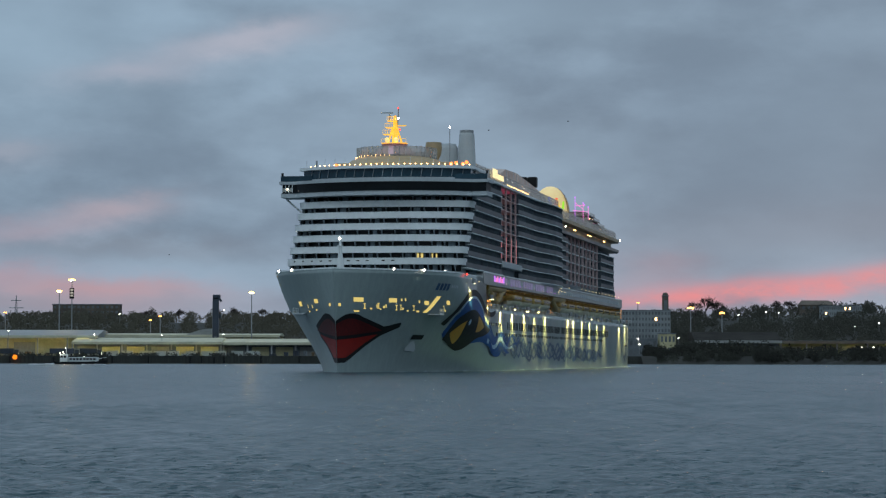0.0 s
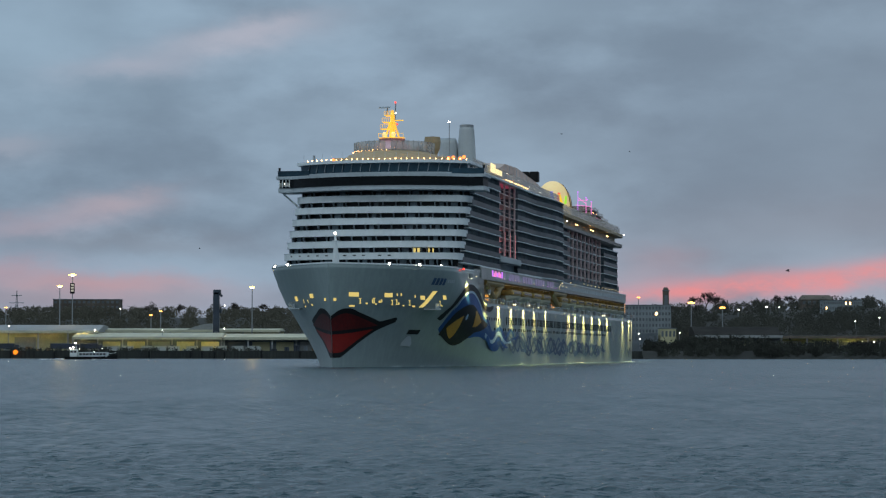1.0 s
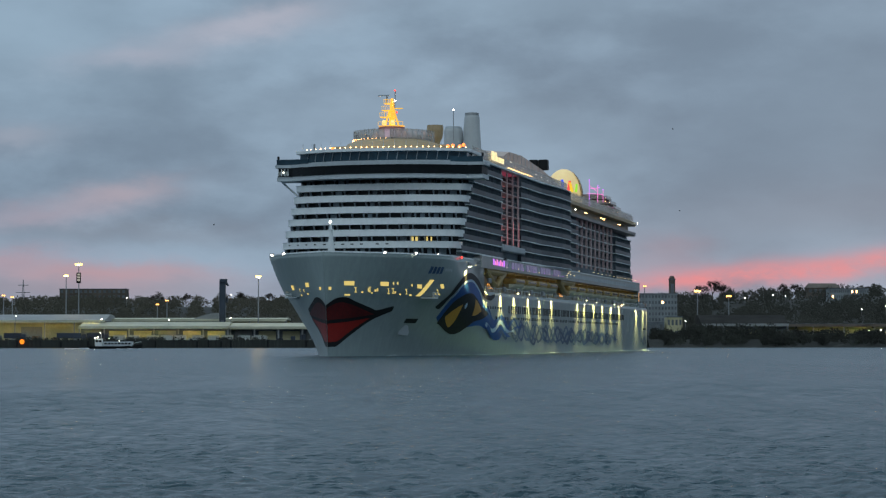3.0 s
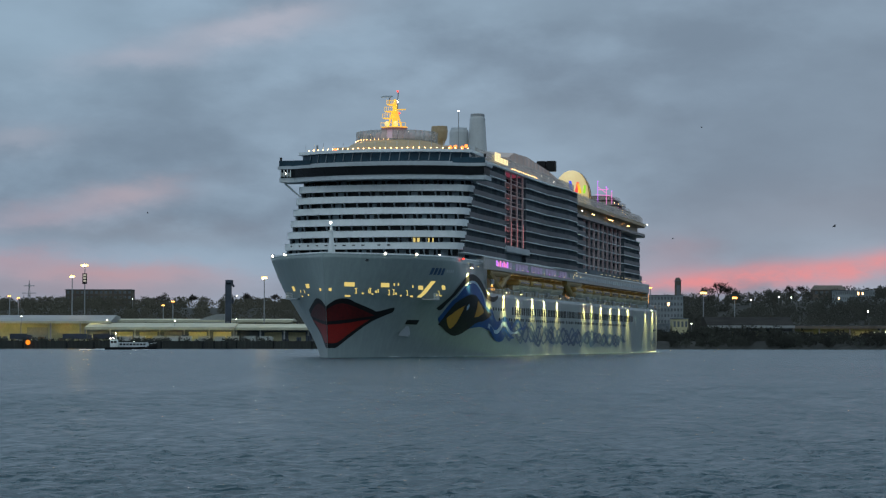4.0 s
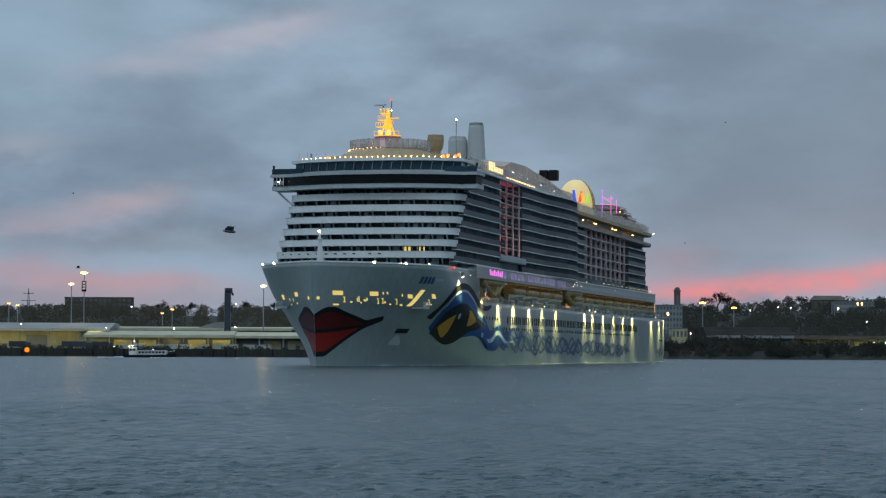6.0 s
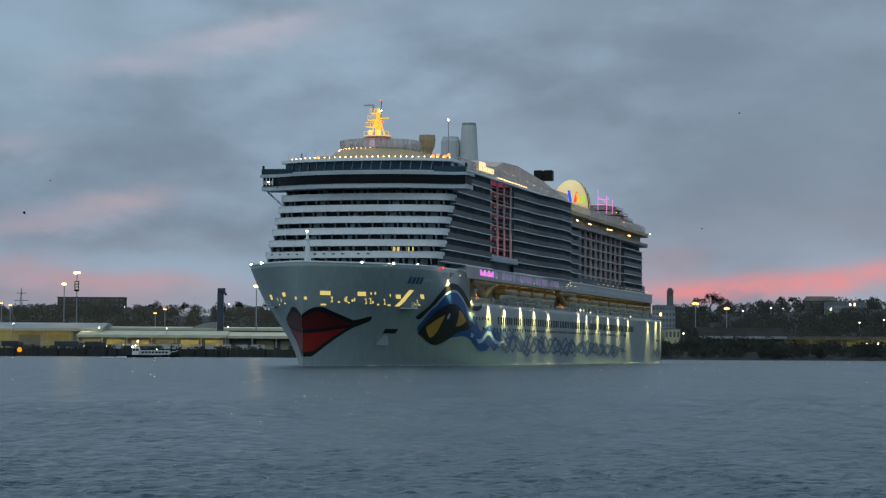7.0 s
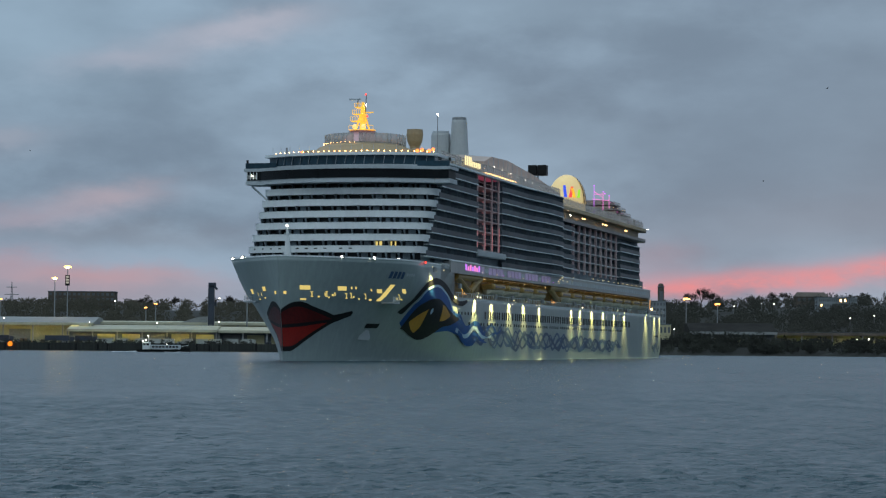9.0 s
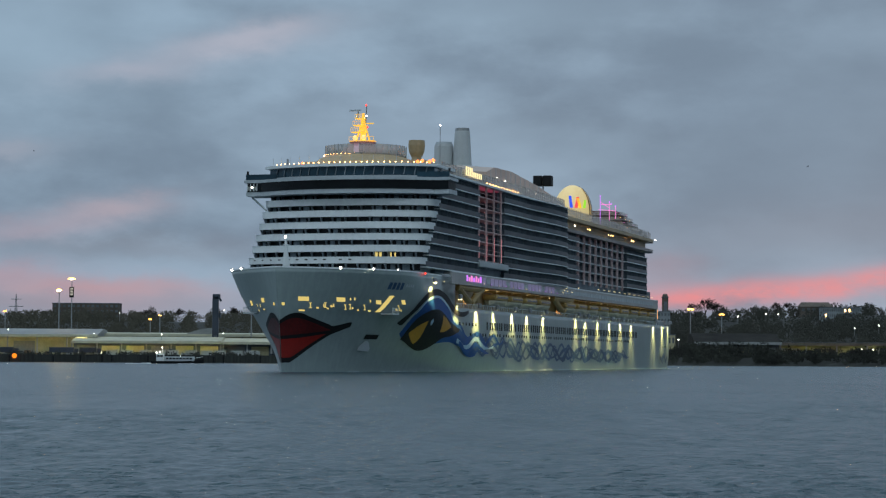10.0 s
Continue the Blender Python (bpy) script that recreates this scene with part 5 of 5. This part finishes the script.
high_mast(-218.4, 1300, 41.2, SODIUM, flood=True)
high_mast(-211.2, 1300, 47.6, SODIUM, size=2.4, banner=True, flood=True)
high_mast(-104.7, 1250, 39.2, SODIUM, flood=True)
high_mast(141, 1300, 32, SODIUM, size=2.0)
high_mast(158.8, 1300, 29.2, SODIUM_SMALL, label="steel light mast with dim sodium lamps")
high_mast(285, 1300, 28.5, SODIUM_SMALL, label="steel light mast with dim sodium lamps")
for x, z in ((-166.4, 24.8), (-160.9, 27.0), (-249, 29), (-254, 30), (111, 35)):
    high_mast(x, 1300, z, SODIUM_SMALL, size=0.8, label="slim lamp post with orange light")


def shed(name, x0, x1, y0, y1, eave, ridge, label, bays=0, lit=False, wall=SHED, spans=1, slope=False, trim=PALE_ROOF, sheet=None):
    root = tagged(new(name), label, "shed")
    root.matrix_basis = pose(x0, y0, 4.0)
    w, d, e, r = x1 - x0, y1 - y0, eave - 4.0, ridge - 4.0
    span = w / spans
    if slope:
        bm = bmesh.new()
        p = [(-1.5, e - 0.5), (-1.5, e), (d * 0.6, r), (d, r - 0.6), (d, e - 0.5)]
        f = [bm.verts.new((-0.4, y, z)) for y, z in p]
        b = [bm.verts.new((w + 0.4, y, z)) for y, z in p]
        bm.faces.new(f), bm.faces.new(b[::-1])
        for i in range(5):
            bm.faces.new((f[i], f[(i + 1) % 5], b[(i + 1) % 5], b[i]))
        part("roof", bm, sheet or (PALE_ROOF if trim is PALE_ROOF else DARK_ROOF), root, "sheet roof sloping to the water")
        for j in range(int(w / 6)):
            part("roof_seam", box(6 * j + 2.9, 6 * j + 3.1, -1.4, d * 0.58, 0, 0.12), sheet or trim, root).matrix_basis = Matrix.Translation((0, 0, e + 0.02)) @ Matrix.Rotation(math.atan2(r - e, d * 0.6 + 1.5), 4, "X")
    for k in range(0 if slope else spans):
        bm = bmesh.new()
        a = k * span
        p = [(a - 0.4, e), (a + span / 2, r), (a + span + 0.4, e), (a + span + 0.4, e - 0.5), (a + span / 2, r - 0.5), (a - 0.4, e - 0.5)]
        f = [bm.verts.new((x, -1.5, z)) for x, z in p]
        b = [bm.verts.new((x, d, z)) for x, z in p]
        bm.faces.new(f), bm.faces.new(b[::-1])
        for i in range(6):
            bm.faces.new((f[i], f[(i + 1) % 6], b[(i + 1) % 6], b[i]))
        roof = part("roof", bm, ROOF, root, "grey ribbed sheet roof")
        for j in range(int(span / 4)):
            x = a + 2 + 4 * j
            z = e + (r - e) * (1 - abs((x - a) / (span / 2) - 1))
            part("roof_seam", box(x - 0.08, x + 0.08, -1.45, d, z + 0.0, z + 0.12), PALE, roof)
    part("back_wall", box(0, w, d - 0.4, d - 0.1, 0, e - 0.4), wall, root)
    part("front_wall", box(0, w, 5.0, 5.3, 0, e - 0.5), wall, root)
    for k in range(max(2, bays) + 1):
        x = w * k / max(2, bays)
        part("post", box(x - 0.35, x + 0.35, -1.0, -0.3, 0, e - 0.5), STEEL, root)
    if bays:
        for k in range(bays):
            x = w * (k + 0.5) / bays
            part("roller_door", box(x - w / bays * 0.36, x + w / bays * 0.36, 4.86, 4.98, 0, (e - 0.5) * 0.72), SHED if k % 3 else ROOF, root)
    if lit:
        for k in range(max(2, bays)):
            x = w * (k + 0.5) / max(2, bays)
            part("eave_light", box(x - 3.2, x + 3.2, -1.1, -0.8, e - 0.85, e - 0.7), EAVE, root, "glowing tube light under the eave")
    part("fascia", box(-0.5, w + 0.5, -1.9, -1.5, e - 1.25, e + 0.15), trim, root, "pale fascia along the eave")
    return root


shed("transit_shed", -330, -186, 1230, 1265, 14.8, 18.2, "long shed with pale fascia and lit loading bays", 9, True, slope=True, sheet=ROOF)
shed("canopy_shed", -197, -118, 1216, 1246, 11.4, 13.9, "open canopy with pale sloping roof over a lit loading yard", 6, True, slope=True, wall=CONCRETE)
shed("low_shed", -190, -90, 1256, 1290, 15.6, 16.6, "grey low shed behind the canopy", 5, slope=True)
shed("low_shed", -117, -40, 1220, 1246, 11.2, 13.4, "open canopy with pale sloping roof over a dim loading yard", 6, False, slope=True, wall=CONCRETE)
shed("warehouse", 136, 182, 1231, 1262, 12.6, 17.6, "dark ribbed roof shed behind scrub", 4, spans=1, wall=CONCRETE, slope=True, trim=ROOF)
shed("long_store", 181, 330, 1242, 1270, 12.4, 13.2, "long low store with yellow lit wall", 9, wall=YELLOW_WALL, lit=True, trim=BRICK, slope=True)


def barrel_hall():
    root = tagged(new("barrel_hall"), "grey hall with a curved roof", "hall")
    root.matrix_basis = pose(-144, 1256, 4)
    pts = [(17 * k / 12, 10.5 + 4.6 * math.sin(math.pi / 2 * k / 12)) for k in range(13)]
    bm = bmesh.new()
    f = [bm.verts.new((x, 0, z)) for x, z in [(0, 0), *pts, (17, 0)]]
    b = [bm.verts.new((x, 20, z)) for x, z in [(0, 0), *pts, (17, 0)]]
    bm.faces.new(f), bm.faces.new(b[::-1])
    for i in range(len(f)):
        bm.faces.new((f[i], f[(i + 1) % len(f)], b[(i + 1) % len(f)], b[i]))
    part("body", bm, ROOF, root)
    part("verge", box(0, 17, -0.2, 0, 9.9, 10.4), PALE, root)


barrel_hall()


def jib_tower():
    root = tagged(new("harbour_crane"), "dark blue slender crane tower with a hooked head", "crane")
    root.matrix_basis = pose(-123.5, 1243, 4)
    part("tower", box(-1.7, 1.6, -1.6, 1.6, 0, 32, bevel=0.25), TRUCK, root)
    part("head", box(-1.7, 2.4, -1.6, 1.6, 30.5, 33.4, bevel=0.4), TRUCK, root)
    part("hook_arm", rod((1.6, 0, 31.5), (3.0, 0, 29.6), 0.6, 8), TRUCK, root)
    part("badge", box(-0.9, 0.9, -1.72, -1.62, 9.2, 10.8), CONCRETE, root)
    part("ladder", box(-1.9, -1.72, -0.4, 0.4, 0, 30), STEEL, root)
    part("cab", box(1.6, 2.9, -1.2, 1.2, 20.5, 23, bevel=0.2), TRUCK, root)


jib_tower()


def block(name, x0, x1, y, base, top, mat, label, floors, cols, roof=None, lit=(), depth=14, pitched=0.0):
    root = tagged(new(name), label, "building")
    root.matrix_basis = pose(x0, y, base)
    w, h = x1 - x0, top - base
    part("wall", box(0, w, 0, depth, 0, h), mat, root)
    if pitched:
        bm = bmesh.new()
        v = [bm.verts.new(c) for c in ((-0.5, -0.5, h), (w + 0.5, -0.5, h), (w + 0.5, depth + 0.5, h), (-0.5, depth + 0.5, h), (1.5, depth / 2, h + pitched), (w - 1.5, depth / 2, h + pitched))]
        for f in ((0, 1, 5, 4), (2, 3, 4, 5), (0, 4, 3), (1, 2, 5), (3, 2, 1, 0)):
            bm.faces.new([v[i] for i in f])
        part("roof", bm, roof or BRICK, root)
    else:
        part("roof", box(-0.3, w + 0.3, -0.3, depth + 0.3, h, h + 0.5), roof or CONCRETE, root)
    pane = mesh_of("pane", box(-w / cols * 0.28, w / cols * 0.28, -0.08, 0.02, 0, h / floors * 0.5), DULL)
    glow = mesh_of("pane", box(-w / cols * 0.28, w / cols * 0.28, -0.10, 0.02, 0, h / floors * 0.5), BULB)
    for i in range(floors):
        for j in range(cols):
            again("window", glow if (i, j) in lit else pane, root, pose(w * (j + 0.5) / cols, 0, h * (i + 0.3) / floors))
    return root


block("hilltop_flats", -270, -224, 1580, 22, 39.6, BRICK, "long dark flat-roofed block on the hill", 5, 14)
block("apartment_block", 100, 134.5, 1350, 4, 31.2, PALE_CONCRETE, "grey apartment block beside the quay", 8, 18, lit=((6, 13),))
t = block("chimney_tower", 134.2, 137.8, 1395, 4, 41.0, BRICK, "dark square chimney tower", 3, 1, depth=3.6)
part("tower_cap", turned([(1.7, 37.5), (1.6, 38.6), (0.9, 39.3)], 1.8, 1.8, 16), BRICK, t)
block("yellow_annex", 119, 127.5, 1252, 4, 16.4, SHED, "small cream building lit by quay lamps", 2, 4)
block("low_annex", 102, 117.5, 1254, 4, 13.5, CONCRETE, "low grey annex beside a cream building", 2, 6)
block("hill_house", 243, 264.5, 1550, 26, 39.5, BRICK, "brown brick house with a long roof", 3, 6, pitched=3.2)
block("hospital_block", 249.5, 275, 1500, 24, 37.5, PALE_CONCRETE, "pale grey flat-roofed building with a few lit windows", 4, 18, lit=((3, 10), (3, 12), (2, 1)))


def pylon():
    root = tagged(new("power_pylon"), "faint lattice power pylon on the horizon", "pylon")
    root.matrix_basis = pose(-411, 2200, 20)
    bm = None
    for s in (-1, 1):
        bm = rod((3.8 * s, 0, 0), (0.8 * s, 0, 30), 0.35, 4, bm)
        bm = rod((0.8 * s, 0, 30), (0, 0, 43), 0.3, 4, bm)
    for k in range(5):
        a, b = 3.8 - 0.6 * k, 3.8 - 0.6 * (k + 1)
        bm = rod((-a, 0, 6 * k), (b, 0, 6 * k + 6), 0.22, 4, bm)
        bm = rod((a, 0, 6 * k), (-b, 0, 6 * k + 6), 0.22, 4, bm)
    part("lattice", bm, STEEL, root)
    for z, w in ((24, 9), (31, 7), (38, 5)):
        part("crossarm", rod((-w, 0, z), (w, 0, z), 0.35, 4), STEEL, root)


pylon()


def yard_clutter():
    rng = random.Random(9)
    me = mesh_of("container", box(-3, 3, -1.2, 1.2, 0, 2.6, bevel=0.06), CRATE)
    rib = mesh_of("rib", box(-0.06, 0.06, -1.27, -1.19, 0.15, 2.45), CRATE)
    for k in range(11):
        x = -183 + 8.2 * k + rng.uniform(-1, 1)
        ob = tagged(again("container", me, None, pose(x, 1212 + rng.uniform(0, 2), 4.0)), "pale steel container on the quay", "container", "containers on the quay")
        for j in range(5):
            again("rib", rib, ob, pose(-2.4 + 1.2 * j, 0, 0))
    for x, w in ((-236, 9), (-208, 13), (-192, 9)):
        root = tagged(new("lorry"), "dark lorry parked on the quay", "lorry")
        root.matrix_basis = pose(x, 1210, 4.0)
        part("load_body", box(0, w, -1.25, 1.25, 1.1, 3.9, bevel=0.1), TRUCK, root)
        part("cab", box(w + 0.3, w + 2.5, -1.2, 1.2, 0.7, 3.3, bevel=0.25), TRUCK, root)
        for j in (1.2, w - 1.5, w + 1.4):
            part("wheel", rod((j, -1.3, 0.5), (j, -0.95, 0.5), 0.5, 12), BLACK, root)
        part("headlight", ball((w + 2.5, -0.8, 1.2), 0.28, n=5), FLOOD, root)
    for k in range(46):
        x = -322 + 5.9 * k + rng.uniform(-2, 2)
        w, h = rng.uniform(1.2, 3.4), rng.uniform(1.0, 3.2)
        mat = rng.choice((TIMBER, TARP, CRATE, CRATE, TRUCK, CONCRETE))
        root = tagged(part("pallet_load", box(x, x + w, 1214, 1216.2, 4.0, 4.0 + h, bevel=0.08), mat), "stacked goods on the quay", "cargo", "pallet loads on the quay")
        part("strap", box(x + w * 0.45, x + w * 0.55, 1213.96, 1213.99, 4.0, 4.0 + h * 0.97), BLACK, root)
        part("pallet", box(x - 0.1, x + w + 0.1, 1213.8, 1213.95, 4.0, 4.16), TIMBER, root)
    b = tagged(part("navigation_light", rod((-224.4, 1199, 2.2), (-224.4, 1199, 3.0), 0.3, 8), STEEL), "orange navigation light on the quay wall", "lamp")
    part("lens", ball((-224.4, 1198.7, 3.3), 1.3, n=8), lamp_material("orange_lens", (1.0, 0.25, 0.02), 1.4), b, "glowing orange lens")
    # scattered lamps of the shore
    stem_me = mesh_of("post", rod((0, 0, 0), (0, 0, 5), 0.1, 5), STEEL)
    head = mesh_of("head", ball((0, -0.2, 5.1), 0.3, n=5), FLOOD)
    for x, y, z in ((106, 1240, 13.6), (106.4, 1238, 10.6), (-247, 1226, 17), (-233, 1226, 17.3), (-187, 1226, 15.3), (-150, 1220, 15.0), (-118, 1230, 16), (-198, 1400, 30), (-134, 1400, 32), (128, 1240, 14.0), (145, 1240, 14), (160, 1420, 19), (172, 1420, 19), (190, 1470, 31), (208, 1470, 33), (216, 1470, 32.5), (256, 1420, 23), (271, 1420, 25), (268, 1260, 14), (222, 1210, 7), (228, 1210, 6)):
        ob = tagged(again("yard_lamp", stem_me, None, pose(x, y, max(4.0, z - 5.1))), "small white lamp on a post", "lamp", "small shore lamps")
        again("head", head, ob, pose(0, 0, 0), "bright lamp head")


yard_clutter()


# ------------------------------------------------------------------ small ferry
def ferry():
    root = tagged(new("small_ferry"), "small white passenger boat with dark hull crossing", "boat")
    bm = bmesh.new()
    top, low = [], []
    for k in range(17):
        u = k / 16
        x = -11.5 + 24 * u
        w = 2.9 * (1 - max(0, (u - 0.55) / 0.45) ** 2.2) + 0.05
        z = 1.15 + 1.1 * max(0, (u - 0.6) / 0.4) ** 1.5
        top.append([bm.verts.new((x, s * w, z)) for s in (-1, 1)])
        low.append([bm.verts.new((x - 0.8 * max(0, u - 0.6), s * w * 0.85, -0.6)) for s in (-1, 1)])
    for k in range(16):
        for s in (0, 1):
            bm.faces.new((low[k][s], low[k + 1][s], top[k + 1][s], top[k][s]))
        bm.faces.new((top[k][0], top[k + 1][0], top[k + 1][1], top[k][1]))
    bm.faces.new((low[0][0], low[0][1], top[0][1], top[0][0]))
    part("hull", bm, BLACK, root, "dark boat hull")
    part("saloon", box(-5.5, 8.0, -2.3, 2.3, 1.15, 3.3, bevel=0.2), PALE, root, "pale passenger saloon")
    for k in range(8):
        part("saloon_window", box(-4.7 + 1.55 * k, -3.6 + 1.55 * k, -2.34, -2.28, 2.0, 2.8), GLASSY, root)
    wh = part("wheelhouse", box(-9.2, -5.9, -1.8, 1.8, 1.15, 4.6, bevel=0.2), WHITE, root)
    for k in range(2):
        part("wheelhouse_window", box(-8.9 + 1.5 * k, -7.7 + 1.5 * k, -1.84, -1.78, 3.0, 4.0), GLASSY, wh)
    part("mast", rod((-6.6, 0, 4.6), (-6.6, 0, 7.6), 0.14, 6), WHITE, root)
    for x, z in ((-9.0, 5.0), (-7.6, 5.4), (-6.6, 7.4), (2.0, 3.6)):
        part("deck_lamp", ball((x, -1.9, z), 0.28 if x < 0 else 0.18, n=5), FLOOD, root)
    part("railing", rod((8, -2.2, 2.4), (12, -0.6, 3.2), 0.08, 5), WHITE, root)
    own = bmesh.new()
    rng = random.Random(4)
    for k in range(40):
        x = -12 - rng.random() ** 1.5 * 11
        own = ball((x, rng.gauss(0, 1.2), 0.0), rng.uniform(0.3, 0.8), own, 4, (1.6, 1, 0.6 * (1.0 if x > -16 else 0.5)))
    for k in range(14):
        own = ball((12 - k * 0.8, -2.6 - 0.1 * k, 0.0), rng.uniform(0.2, 0.4), own, 4, (1.6, 1, 0.6))
    part("wake", own, FOAM, root, "white wake foam")
    return root


boat = ferry()


# ------------------------------------------------------------------ gulls
def gull(span):
    root = tagged(new("gull"), "dark gull in flight over the harbour", "bird", "gulls")
    part("body", ball((0, 0, 0), 0.11 * span, n=6, size=(1.9, 0.5, 0.45)), FEATHER, root)
    for s in (1, -1):
        bm = bmesh.new()
        t = span
        v = [bm.verts.new(c) for c in ((0.14 * t, 0, 0.03), (-0.12 * t, 0, 0.03), (0.10 * t, s * 0.24 * t, 0.12 * t), (-0.10 * t, s * 0.24 * t, 0.12 * t), (-0.10 * t, s * 0.52 * t, 0.06 * t))]
        bm.faces.new((v[0], v[1], v[3], v[2])), bm.faces.new((v[2], v[3], v[4]))
        bmesh.ops.solidify(bm, geom=bm.faces[:], thickness=0.03)
        part("wing", bm, FEATHER, root)
    return root


def at_view(px, py, far):
    """A place far metres off, given as fractions right and up of the level view ahead."""
    return (px * far, far, EYE_Z + py * far)


GULLS = [(gull(0.8), [(0, (1.413, 0.030, 54)), (2.5, (0.783, 0.038, 54)), (5, (0.153, 0.0480, 54)), (7.5, (-0.477, 0.060, 54)), (10, (-1.107, 0.075, 54))]),
         (gull(1.2), [(0, (0.214, 0.036, 250)), (5, (-0.102, 0.036, 250)), (10, (-0.418, 0.040, 250))]),
         (gull(1.2), [(0, (0.55, 0.050, 300)), (6.8, (-0.160, 0.056, 300)), (7.0, (-0.186, 0.060, 300)), (10, (-0.50, 0.075, 300))]),
         (gull(1.1), [(0, (0.055, 0.104, 500)), (2.5, (0.102, 0.065, 500)), (4.5, (0.094, 0.044, 500)), (10, (0.16, 0.085, 500))]),
         (gull(1.1), [(0, (-0.12, 0.045, 520)), (2.5, (-0.097, 0.049, 520)), (4.5, (-0.148, 0.060, 520)), (10, (-0.18, 0.09, 520))]),
         (gull(1.1), [(0, (0.02, 0.10, 480)), (2.5, (0.090, 0.093, 480)), (7.5, (0.135, 0.108, 480)), (10, (0.20, 0.12, 480))])]


# ------------------------------------------------------------------ what moves
SHIP_WAY = [(0, -22.5, 486.9, 11.41), (1, -23.6, 486.5, 11.81), (2, -24.7, 485.6, 12.22), (4, -27.0, 484.1, 13.08), (5, -28.2, 484.2, 13.49),
            (7, -30.5, 483.8, 14.37), (8, -31.7, 483.3, 14.79), (9, -32.8, 482.7, 15.22), (10, -34.0, 482.6, 15.64)]
BOAT_WAY = [(0, -166.4), (2.5, -155.7), (5, -144.9), (7.5, -133.1), (10, -122.0)]


def motions():
    walk(ship, [(t, pose(x, y, 0, 0, 0, -90 - yaw)) for t, x, y, yaw in SHIP_WAY])
    walk(boat, [(t, pose(x, 1050, 0)) for t, x in BOAT_WAY])
    for bird, way in GULLS:
        heading = 180 if way[-1][1][0] < way[0][1][0] else 0
        walk(bird, [(t, Matrix.Translation(at_view(*p)) @ pose(0, 0, 0, 20 * math.sin(3 * t), -5, heading + 15)) for t, p in way])
    walk(water, [(t, pose(-6 + 1.1 * t, -0.9 * t, 0)) for t in (0, 2.5, 5, 7.5, 10)])


motions()
